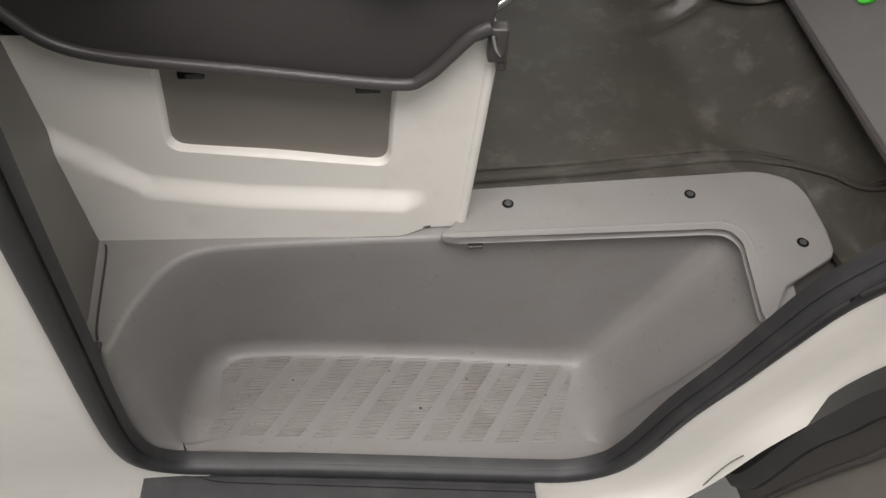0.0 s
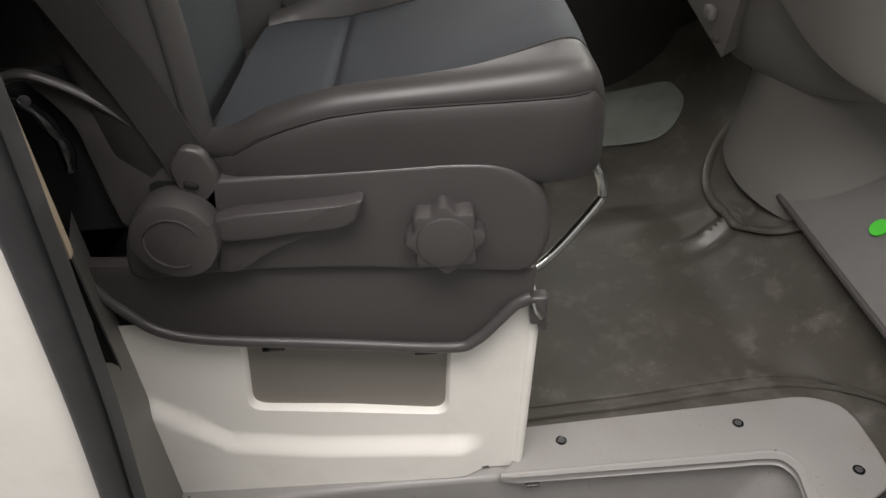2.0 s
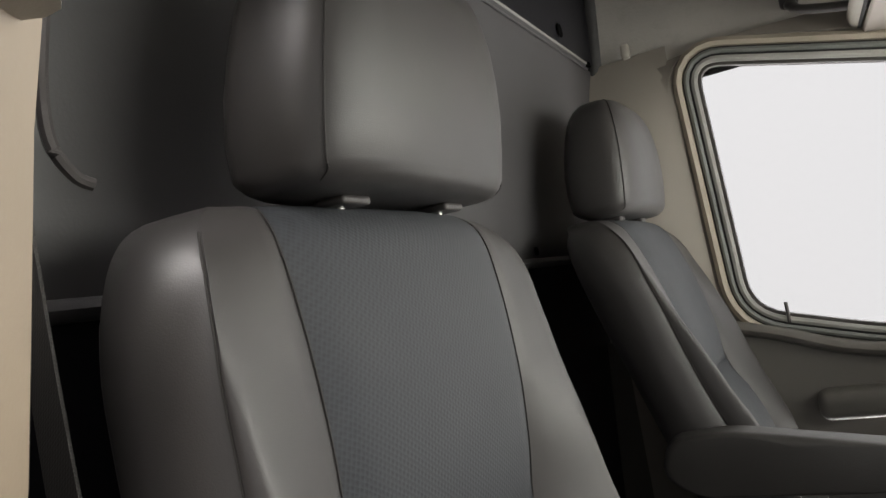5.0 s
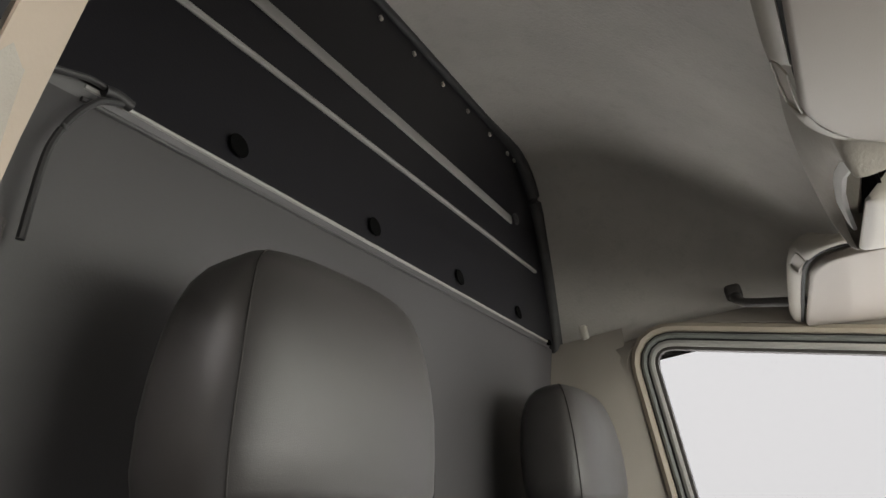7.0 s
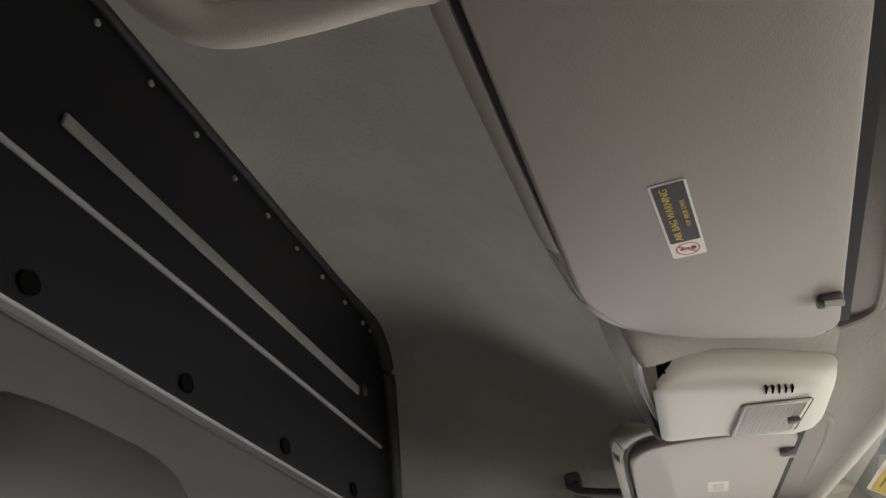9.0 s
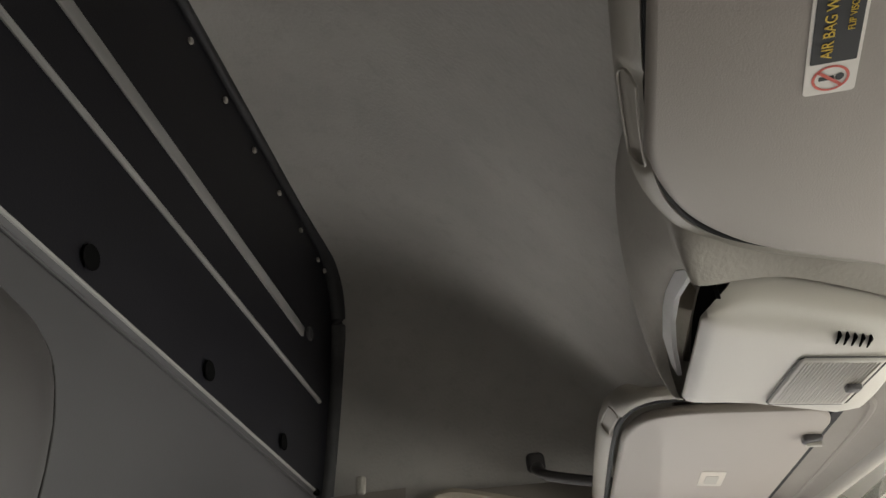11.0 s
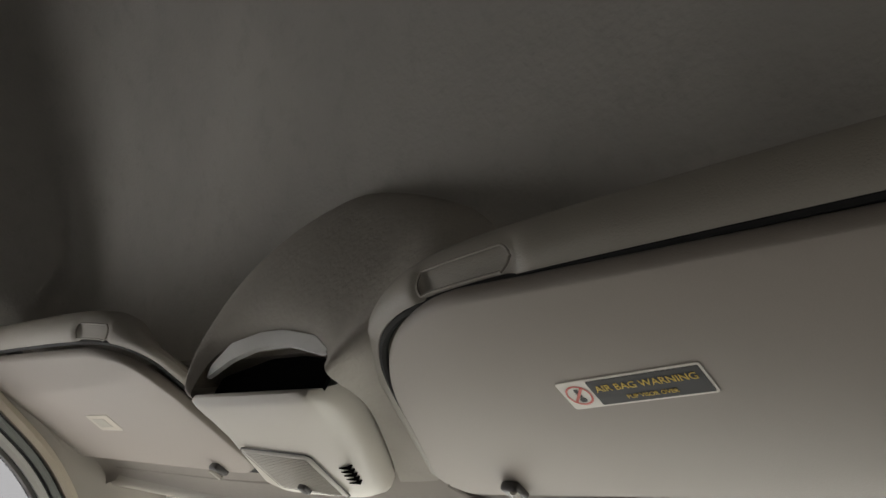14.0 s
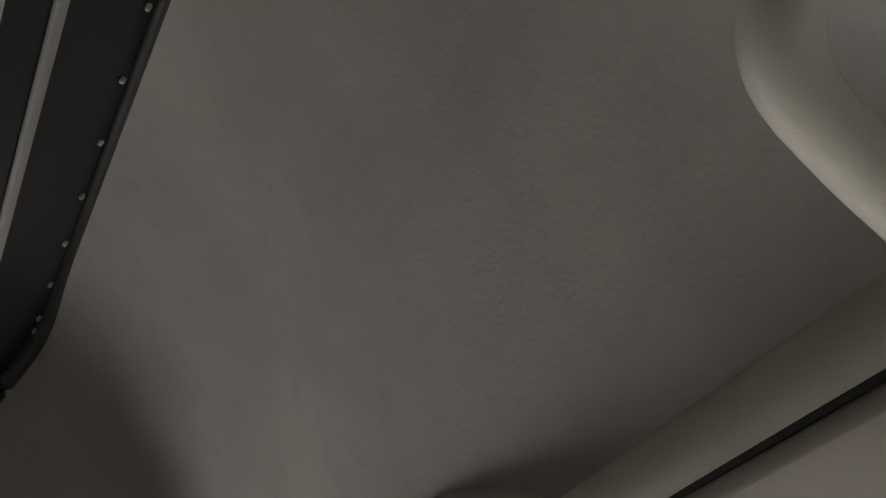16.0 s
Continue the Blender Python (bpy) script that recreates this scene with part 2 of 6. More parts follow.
def rbox(c, s, r=0.004, seg=3, rot=None):
    """A box of centre c and size s with rounded edges."""
    bm = bmesh.new()
    bmesh.ops.create_cube(bm, size=1)
    for v in bm.verts:
        v.co = Vector((v.co.x * s[0], v.co.y * s[1], v.co.z * s[2]))
    if r > 0:
        bmesh.ops.bevel(bm, geom=bm.edges[:], offset=min(r, min(s) * 0.49), segments=seg, affect="EDGES", profile=0.5)
    m = Matrix.Translation(c) @ (rot if rot else Matrix())
    bm.transform(m)
    return bm


def rounded(poly, r, n=5):
    """A 2D outline with its corners rounded; r is one radius or one for each corner."""
    out = []
    m = len(poly)
    for i in range(m):
        p, a, b = Vector(poly[i]), Vector(poly[i - 1]), Vector(poly[(i + 1) % m])
        rr = r[i] if isinstance(r, (list, tuple)) else r
        u, v = (a - p), (b - p)
        k = min(rr, 0.45 * u.length, 0.45 * v.length)
        s, e = p + u.normalized() * k, p + v.normalized() * k
        for j in range(n + 1):
            t = j / n
            out.append((1 - t) ** 2 * s + 2 * t * (1 - t) * p + t * t * e)
    return out


def prism(outline, place, depth, bevel=0.0, seg=2):
    """An outline of 2D points, set in space by place(u, v, w), with w from 0 to depth; bevel rounds both rims."""
    rings = []
    c = sum((Vector(p) for p in outline), Vector((0, 0))) / len(outline)
    lo, hi = min(0, depth), max(0, depth)
    steps = [(lo, bevel)] if not bevel else [(lo + bevel * (1 - math.cos(math.pi / 2 * k / seg)), bevel * (1 - math.sin(math.pi / 2 * k / seg))) for k in range(seg + 1)]
    steps += [(hi - w + lo, s) for w, s in reversed(steps)]
    for w, shrink in steps:
        ring = []
        for p in outline:
            d = c - Vector(p)
            q = Vector(p) + (d.normalized() * min(shrink, d.length * 0.9) if shrink and d.length else Vector((0, 0)))
            ring.append(place(q.x, q.y, w))
        rings.append(ring)
    return loft(rings)


def join(*bms):
    """Several bmeshes as one."""
    out = bmesh.new()
    for b in bms:
        me = bpy.data.meshes.new("tmp")
        b.to_mesh(me)
        out.from_mesh(me)
        bpy.data.meshes.remove(me)
        b.free()
    return out


def sheet(fn, us, vs, thick=0.0, normal=None):
    """A surface fn(u, v); thick gives it a second skin along normal."""
    bm = bmesh.new()
    def skin(off):
        g = [[bm.verts.new(Vector(fn(u, v)) + off) for v in vs] for u in us]
        return g
    a = skin(Vector((0, 0, 0)))
    grids = [a]
    if thick:
        grids.append(skin(Vector(normal) * thick))
    for g in grids:
        for i in range(len(us) - 1):
            for j in range(len(vs) - 1):
                bm.faces.new((g[i][j], g[i + 1][j], g[i + 1][j + 1], g[i][j + 1]))
    if thick:
        b = grids[1]
        nu, nv = len(us), len(vs)
        rim = [(i, 0) for i in range(nu)] + [(nu - 1, j) for j in range(1, nv)] + [(i, nv - 1) for i in range(nu - 2, -1, -1)] + [(0, j) for j in range(nv - 2, 0, -1)]
        for k, (i, j) in enumerate(rim):
            p, q = rim[(k + 1) % len(rim)]
            bm.faces.new((a[i][j], a[p][q], b[p][q], b[i][j]))
    return bm


def lerp(table, x):
    """Values between the rows (x, value) of a table."""
    xs, ys = zip(*table)
    return float(np.interp(x, xs, ys))


def span(a, b, n):
    return [a + (b - a) * k / n for k in range(n + 1)]


def disc(c, axis, r, depth, n=32, bevel=0.0, lobes=0, wave=0.0):
    """A round or lobed knob with its axis along axis ('x', 'y' or 'z')."""
    out = [((r + wave * math.cos(lobes * 2 * math.pi * k / n)) * math.cos(2 * math.pi * k / n), (r + wave * math.cos(lobes * 2 * math.pi * k / n)) * math.sin(2 * math.pi * k / n)) for k in range(n)]
    put = {"x": lambda u, v, w: (c[0] + w, c[1] + u, c[2] + v), "y": lambda u, v, w: (c[0] + u, c[1] + w, c[2] + v), "z": lambda u, v, w: (c[0] + u, c[1] + v, c[2] + w)}[axis]
    return prism([Vector(p) for p in out], put, depth, bevel)


MID = 0.98  # the cab's middle line

# ---- ground and floor ----
ground = part("ground", rbox((0, 0, -1.05), (40, 40, 0.1), 0), CONCRETE)
tagged(ground, "grey smooth workshop floor outside the van", "ground", kind="structure")

floor = thing("floor", "worn dark grey rubber floor of the cab", "floor", kind="structure")
FRONT = 0.80


def floor_z(x, y):
    z = 0.007
    d = math.hypot((x - 0.44) / 0.13, (y - 0.86) / 0.06)  # pressed dents by the console
    z -= 0.012 * max(0, 1 - d)
    d = math.hypot((x - 0.36) / 0.2, (y - 0.9) / 0.1)
    z += 0.02 * max(0, 1 - d)
    x0 = lerp([(0.1, 0.585), (0.22, 0.565), (0.32, 0.535), (0.42, 0.48), (0.5, 0.42), (0.6, 0.40), (2.0, 0.40)], y)
    r = max(0.0, x - x0) / (0.60 - x0 + 0.03)
    z += 0.15 * (r ** 1.7 if r < 1 else 1 + 1.7 * (r - 1))  # the floor climbs to the toe board
    e = (y - 0.823 - 0.33 * (x - 0.40)) / 0.018  # creased fold beside the pedestal
    z += 0.024 * math.exp(-e * e) * max(0, 1 - abs(x - 0.47) / 0.11) - 0.010 * math.exp(-(e + 1.6) ** 2) * max(0, 1 - abs(x - 0.45) / 0.11)
    e = (y - 1.74 + 1.5 * (x - 0.58)) / 0.035  # crumpled carpet by the far kick panel
    z += 0.035 * math.exp(-e * e) * max(0, min(1, (x - 0.42) / 0.1))
    z += 0.0015 * noise.noise((x * 9, y * 9, 0))
    return z


def mat_edge(x):
    """Where the rubber ends towards the step."""
    return lerp([(-0.6, 0.31), (-0.02, 0.31), (0.0, 0.345), (0.44, 0.378), (0.50, 0.35), (0.53, 0.28), (0.535, 0.21), (0.80, 0.13)], x)


xs = span(-0.62, FRONT, 120)
part("floor_mat", sheet(lambda x, v: (x, mat_edge(x) + (1.78 - mat_edge(x)) * v, floor_z(x, mat_edge(x) + (1.78 - mat_edge(x)) * v)), xs, span(0, 1, 150), 0.01, (0, 0, -1)), MAT, floor)
ridge = [(0.02, 0.385, 0.015), (0.2, 0.40, 0.015), (0.42, 0.425, 0.015), (0.5, 0.415, 0.015), (0.56, 0.36, 0.015), (0.6, 0.29, 0.015), (0.66, 0.24, 0.015), (0.72, 0.2, 0.015)]
fine_ridge = [(p.x, p.y, floor_z(p.x, p.y) + 0.002) for p in curve(ridge, 10)]
part("mat_bead", tube(fine_ridge, 0.006, 8, 0, 0.8), MAT, floor)
part("mat_bead", tube([(x - 0.012, y + 0.022, floor_z(x - 0.012, y + 0.022) + 0.001) for x, y, z in fine_ridge], 0.0035, 8, 0, 0.8), MAT, floor)
bare = rounded([(0.20, 1.20), (0.325, 1.30), (0.505, 1.278), (0.567, 1.366), (0.562, 1.53), (0.414, 1.64), (0.25, 1.58)], [0.03, 0.05, 0.05, 0.05, 0.06, 0.04, 0.04])
part("bare_patch", prism(bare, lambda u, v, w: (u, v, floor_z(u, v) + 0.003 + w), 0.002), SILT, floor, "worn-through greenish patch")
part("scuff_mark", prism(rounded([(0.475, 1.548), (0.50, 1.522), (0.524, 1.482), (0.516, 1.474), (0.494, 1.505), (0.472, 1.530)], 0.004), lambda u, v, w: (u, v, floor_z(u, v) + 0.006 + w), 0.001), BLACK, floor)

toe = thing("toe_board", "flat grey plastic toe panel with a green dot", "toe panel", kind="structure")
T = lambda u, y, lift=0.0: (0.575 + 0.6 * u, y, 0.138 + 0.56 * u + lift)
part("board", sheet(lambda u, y: T(u, y), span(0, 1, 8), span(0.16, 0.80, 6), 0.012, (0.5, 0, -0.8)), TOE, toe)
part("edge_strip", tube([T(-0.005, 0.16, 0.004), T(-0.005, 0.5, 0.004), T(-0.005, 0.80, 0.006)], 0.006, 8, 2), BLACK, toe)
tl = Matrix.Rotation(radians(-43), 4, "Y")
gd = disc((0, 0, 0), "z", 0.0165, 0.004, 28)
gd.transform(Matrix.Translation(T(0.112, 0.585, 0.002)) @ tl)
part("green_dot", gd, GREEN, toe, "bright green round dot")
cl = disc((0, 0, 0), "z", 0.014, 0.012, 20, 0.004)
cl.transform(Matrix.Translation(T(0.15, 0.49, 0.0)) @ tl)
part("clip", cl, BLACK, toe)

# ---- entry step ----
well = thing("step_well", "grey moulded plastic entry step, dusty, with ribbed tread", "step", kind="structure")
rim = curve([(-0.40, 0.112, -0.333), (-0.445, 0.107, -0.322), (-0.477, 0.095, -0.285), (-0.492, 0.087, -0.2), (-0.482, 0.085, -0.075), (-0.470, 0.093, -0.006), (-0.462, 0.12, 0), (-0.455, 0.154, 0), (-0.440, 0.192, 0), (-0.416, 0.235, 0), (-0.374, 0.261, 0), (-0.28, 0.270, 0), (-0.04, 0.280, -0.003), (0.2, 0.284, -0.005), (0.355, 0.286, -0.004), (0.392, 0.280, -0.003), (0.411, 0.258, -0.003), (0.410, 0.19, -0.003), (0.396, 0.13, -0.006), (0.366, 0.095, 0.02), (0.327, 0.085, -0.064), (0.285, 0.085, -0.203), (0.258, 0.083, -0.31), (0.222, 0.078, -0.337), (0.15, 0.079, -0.341), (0.02, 0.086, -0.339), (-0.14, 0.095, -0.337), (-0.28, 0.103, -0.335), (-0.40, 0.112, -0.333)], 6)
foot_path = curve([(-0.40, 0.122, -0.343), (-0.423, 0.123, -0.341), (-0.438, 0.121, -0.338), (-0.449, 0.124, -0.336), (-0.457, 0.134, -0.335), (-0.461, 0.16, -0.335), (-0.462, 0.19, -0.335), (-0.458, 0.22, -0.335), (-0.452, 0.25, -0.335), (-0.435, 0.28, -0.335), (-0.40, 0.305, -0.335), (-0.30, 0.310, -0.337), (-0.04, 0.296, -0.342), (0.12, 0.284, -0.345), (0.2, 0.279, -0.347), (0.232, 0.272, -0.348), (0.247, 0.253, -0.348), (0.252, 0.2, -0.349), (0.253, 0.15, -0.35), (0.252, 0.12, -0.35), (0.251, 0.105, -0.35), (0.249, 0.097, -0.35), (0.243, 0.09, -0.35), (0.212, 0.088, -0.35), (0.15, 0.089, -0.35), (0.02, 0.096, -0.349), (-0.14, 0.105, -0.347), (-0.28, 0.113, -0.345), (-0.40, 0.122, -0.343)], 6)
mid_in = Vector((-0.1, 0.185, -0.34))
tread_z = lambda x: -0.3455 - 0.012 * (x + 0.47) / 0.735
ROLL = 0.009
rings = [[] for k in range(23)]
for i, (a, b) in enumerate(zip(rim, foot_path)):
    d = (rim[i + 1 if i + 1 < len(rim) else 1] - rim[i - 1 if i else -2]).normalized()
    o = Vector((d.y, -d.x, 0))
    o = -o if (a - mid_in).dot(o) < 0 else o
    up = max(0.0, min(1.0, (a.z + 0.25) / 0.2))
    if o.length < 0.35:
        o = Vector((a.x - mid_in.x, 0, 0))
    o = o.normalized()
    if a.x > -0.03 and a.y > 0.11:
        a = a + o * 0.008 - Vector((0, 0, 0.003))  # tucked under the plate
    # ledge: out to the pillar, the seat base or the plate; a narrow turned lip beside the seal
    reach = [0.25]
    if abs(o.x) > 1e-3:
        reach.append(((0.46 if o.x > 0 else -0.56) - a.x) / o.x)
    if o.y > 1e-3:
        reach.append((0.34 - a.y) / o.y)
    flat = max(0.0, min(1.0, (a.y - 0.10) / 0.02)) * up
    wide = 0.006 + (max(0.012, min(reach)) - 0.006) * flat if a.x < 0.03 else 0.006 + 0.03 * flat
    rings[0].append(a + o * (ROLL + wide))
    hub_ = a + o * ROLL - Vector((0, 0, ROLL))
    for k in range(6):
        g = radians(18 * k)
        rings[1 + k].append(hub_ + (Vector((0, 0, 1)) * math.cos(g) - o * math.sin(g)) * ROLL)
    a = a - Vector((0, 0, ROLL))
    # straight wall, then a wide fillet that runs out flat on the tread
    centre = Vector((max(-0.32, min(0.12, b.x)), 0.17, 0))
    way = centre - Vector((b.x, b.y, 0))
    side = abs(way.y) / max(0.02, way.length)
    start = a.lerp(b.lerp(a, 0.18 - 0.10 * side), max(0.0, min(1.0, (a.z + 0.34) / 0.12)))
    end = Vector((b.x, b.y, 0)) + way * min(0.8, (0.06 - 0.03 * side) / max(0.02, way.length))
    end.z = tread_z(end.x) + 0.0007
    corner = Vector((b.x, b.y, tread_z(b.x) + 0.0012))
    for k in range(6):
        rings[7 + k].append(a.lerp(start, (k + 1) / 7))
    for k in range(10):
        f = k / 9
        rings[13 + k].append(start * (1 - f) ** 2 + corner * 2 * f * (1 - f) + end * f * f)
part("basin", loft(rings, closed=False), GREY, well)
front_y = lambda x: lerp([(-0.47, 0.112), (-0.40, 0.112), (-0.1, 0.096), (0.15, 0.080), (0.27, 0.074)], x)
tread_fn = lambda u, v: (-0.47 + 0.735 * u, front_y(-0.47 + 0.735 * u) + (0.312 - 0.04 * u - front_y(-0.47 + 0.735 * u)) * v, -0.3455 - 0.012 * u)
part("tread", sheet(tread_fn, span(0, 1, 20), span(0, 1, 10), 0.006, (0, 0, -1)), GREY, well)
part("ledge_joint", tube([(-0.512, 0.292, 0.001), (-0.35, 0.2955, 0.002), (-0.2, 0.297, 0.002), (-0.05, 0.2985, 0.002)], 0.0016, 6, 4), BLACK, well, "thin dark gap along the seat base")
part("pillar_joint", tube([(-0.511, 0.275, 0.001), (-0.505, 0.25, 0.001), (-0.492, 0.15, 0.001), (-0.484, 0.118, 0.001)], 0.0018, 6, 4), BLACK, well)
part("drain_gap", rbox((-0.482, 0.104, -0.004), (0.012, 0.024, 0.02), 0.005), BLACK, well, "small black gap at the seal")
# ribbed slanting pads: each pad of parallel ribs on a slightly proud bed
SLANT = 0.675
for k in range(11):
    foot_x = -0.436 + 0.0617 * (k - 1)  # lower rear corner
    skew = lambda x: -0.06 * (x + 0.1)
    lo, hi = 0.122 + skew(foot_x), 0.289 + skew(foot_x + 0.11)
    start_y = 0.24 if k == 0 else lo
    left = lambda y: foot_x + SLANT * (y - lo)
    right = lambda y: foot_x + 0.041 + SLANT * (y - lo)
    if k == 0:
        left = lambda y: foot_x + SLANT * (y - lo) + 0.030 * max(0.0, min(1.0, (y - 0.265) / 0.05)) + 0.02 * max(0.0, (0.262 - y) / 0.022)
    if k == 10:
        right = lambda y: min(foot_x + 0.041 + SLANT * (y - lo), 0.162 + 0.40 * (y - lo))
        hi = lo + 0.135
    ribs = []
    y = start_y + 0.003
    while y < hi - 0.002:
        if right(y) - left(y) > 0.005:
            ribs.append(rbox(((left(y) + right(y)) / 2, y, tread_z(left(y)) + 0.0012), (right(y) - left(y) - 0.001, 0.0030, 0.0032), 0.0008, 1))
        y += 0.0062
    part("rib_pad", join(*ribs), TREAD, well, "worn slanting pad of fine ribs" if k == 0 else "")
    ys = span(start_y, hi, 10)
    outline = [Vector((left(y), y)) for y in ys] + [Vector((max(right(y), left(y) + 0.001), y)) for y in reversed(ys)]
    part("rib_bed", prism(outline, lambda u, v, w: (u, v, tread_z(u) + w), 0.0011), TREAD, well)
for cx, cy, r in ((-0.175, 0.292, 0.0022), (-0.065, 0.18, 0.0026), (0.1, 0.262, 0.002), (0.02, 0.235, 0.0016), (-0.29, 0.24, 0.0018), (0.16, 0.2, 0.0015), (-0.12, 0.255, 0.0015)):
    part("dirt_speck", disc((cx, cy, tread_z(cx) + 0.0028), "z", r, 0.0012, 8), BLACK, well)
part("sill_filler", prism([Vector(p) for p in ((0.425, 0.07), (0.8, 0.07), (0.8, 0.27), (0.425, 0.27))], lambda u, v, w: (u, v, w - 0.022), 0.008), DOORP, well, "dark sill behind the seal")
part("small_clip", rbox((0.015, 0.272, -0.012), (0.022, 0.01, 0.006), 0.002), BLACK, well)

plate = thing("sill_trim_plate", "grey plastic trim plate held by three screws", "trim plate")
pl = rounded([(-0.04, 0.272), (-0.02, 0.268), (0.353, 0.281), (0.395, 0.276), (0.409, 0.25), (0.392, 0.118), (0.404, 0.116), (0.425, 0.145), (0.442, 0.172), (0.462, 0.183), (0.534, 0.225), (0.54, 0.275), (0.535, 0.37), (0.48, 0.397), (0.0, 0.363), (-0.012, 0.30)],
             [0.012, 0.01, 0.02, 0.03, 0.04, 0.006, 0.006, 0.01, 0.01, 0.012, 0.015, 0.02, 0.05, 0.05, 0.01, 0.01])
part("plate", prism(pl, lambda u, v, w: (u, v, w - 0.002), 0.014, 0.005, 3), GREY, plate)
front_lip = curve([(-0.034, 0.276, 0.0065), (0.34, 0.289, 0.0065), (0.39, 0.288, 0.0065), (0.412, 0.268, 0.0065), (0.416, 0.235, 0.0065), (0.412, 0.19, 0.006), (0.404, 0.14, 0.004)], 8)
part("rolled_edge", tube(front_lip, 0.0065, 10, 0, 1.0), GREY, plate)
for sx, sy in ((0.067, 0.332), (0.35, 0.346), (0.492, 0.247)):
    s = part("screw_recess", disc((sx, sy, 0.0105), "z", 0.0088, 0.003, 24, 0.001), GLOSS, plate, "dark recessed screw cup")
    part("screw", join(disc((sx, sy, 0.0125), "z", 0.0055, 0.002, 20, 0.0008), rbox((sx, sy, 0.0146), (0.006, 0.0014, 0.001), 0)), STEEL, s, "small dark screw")

# ---- body side round the door opening ----
side = thing("body_side", "white painted body side round the door opening", "van body", kind="structure")
seal_line = [(-0.32, 0.05, 1.62), (-0.362, 0.04, 1.3), (-0.379, 0.035, 1.0), (-0.39, 0.03, 0.76), (-0.408, 0.03, 0.5), (-0.432, 0.036, 0.318), (-0.459, 0.044, 0.12), (-0.482, 0.05, -0.05), (-0.498, 0.06, -0.18), (-0.496, 0.072, -0.27), (-0.464, 0.084, -0.327), (-0.40, 0.087, -0.347), (-0.28, 0.082, -0.350), (-0.1, 0.071, -0.352), (0.1, 0.058, -0.353), (0.18, 0.054, -0.350), (0.238, 0.052, -0.318), (0.268, 0.05, -0.25), (0.299, 0.048, -0.115), (0.335, 0.047, -0.009), (0.362, 0.046, 0.083), (0.390, 0.045, 0.165), (0.433, 0.04, 0.24), (0.52, 0.035, 0.37), (0.64, 0.03, 0.55), (0.72, 0.03, 0.8)]
seal_path = curve(seal_line, 6)


def flange(offs, keep=lambda p: True):
    """Strip along the opening's edge: each offset is (outwards from the opening, across), the first set by the seal's width."""
    rings = []
    for dx, dy in offs:
        ring = []
        for i, p in enumerate(seal_path):
            if not keep(p):
                continue
            d = (seal_path[min(i + 2, len(seal_path) - 1)] - seal_path[max(i - 2, 0)])
            n = Vector((d.z, 0, -d.x)).normalized()
            if (p - Vector((0.05, 0, 0.6))).dot(n) < 0:
                n = -n
            ring.append(p + n * dx + Vector((0, dy, 0)))
        rings.append(ring)
    return loft(rings, closed=False)


front_part = lambda p: p.x > 0.05 and p.z < 1.0
rear_part = lambda p: p.x < 0.08
part("front_flange", flange([(0.010, 0.004), (0.018, -0.004), (0.03, -0.008), (0.05, -0.010), (0.085, -0.014), (0.105, -0.020), (0.117, -0.030), (0.122, -0.046), (0.122, -0.02)], front_part), WHITE, side)
part("rear_body", flange([(0.010, 0.004), (0.017, -0.003), (0.03, -0.007), (0.06, -0.011), (0.1, -0.016), (0.16, -0.023), (0.24, -0.031), (0.34, -0.039), (0.45, -0.045), (0.6, -0.05)], rear_part), WHITE, side)
sill_y = lambda x, v: lerp([(-0.52, 0.118), (-0.40, 0.094), (-0.1, 0.073), (0.122, 0.057)], x) - 0.16 * v
sill_z = (-0.371, -0.3715, -0.3745, -0.3745, -0.3715, -0.3715, -0.374, -0.380, -0.41)
sill_v = (0.0, 0.09, 0.11, 0.14, 0.16, 0.5, 0.8, 0.92, 1.0)
part("sill_plate", sheet(lambda x, k: (x, sill_y(x, sill_v[k]), sill_z[k] + lerp([(-0.516, 0.024), (-0.46, 0.009), (-0.40, 0.0)], x)), span(-0.516, 0.122, 24), range(9), 0.01, (0, 0, -1)), RUBBER, side, "dark rubber scuff plate on the sill")
part("panel_seam", tube([(0.37, 0.009, -0.40), (0.375, 0.009, -0.364), (0.381, 0.009, -0.27), (0.389, 0.009, -0.216), (0.400, 0.009, -0.186)], 0.0012, 6), DASH, side, "narrow joint in the painted sill")

seal = thing("door_seal", "black rubber door seal along the opening", "door seal")
band_w = lambda p: 0.0165 if p.x < -0.3 else lerp([(-0.4, 0.018), (-0.2, 0.018), (0.0, 0.020), (0.1, 0.023), (0.25, 0.030), (0.6, 0.032)], p.z)
profile = [(-1.05, 0.018), (-1.0, 0.004), (-0.93, 0.0), (-0.84, 0.001), (-0.78, 0.006), (-0.7, 0.003), (-0.62, -0.006), (-0.4, -0.011), (-0.05, -0.013), (0.3, -0.013), (0.6, -0.011), (0.82, -0.006), (0.96, 0.002), (1.0, 0.012)]
band_rings = []
for u, dy in profile:
    ring = []
    for i, p in enumerate(seal_path):
        d = (seal_path[min(i + 2, len(seal_path) - 1)] - seal_path[max(i - 2, 0)])
        n = Vector((d.z, 0, -d.x)).normalized()
        if (p - Vector((0.05, 0, 0.6))).dot(n) < 0:
            n = -n
        ring.append(p + n * u * band_w(p) + Vector((0, dy, 0)))
    band_rings.append(ring)
part("band", loft(band_rings, closed=False), RUBBER, seal)
ridge_path = []
for i, p in enumerate(seal_path):
    if p.x > 0.2 and -0.2 < p.z < 0.7:
        d = (seal_path[min(i + 2, len(seal_path) - 1)] - seal_path[i - 2])
        n = Vector((-d.z, 0, d.x)).normalized()
        ridge_path.append(p + n * 0.25 * band_w(p) * min(1.0, (p.z + 0.2) / 0.2) + Vector((0, -0.0125, 0)))
part("outer_ridge", tube(ridge_path, 0.0028, 8, 0), RUBBER, seal)

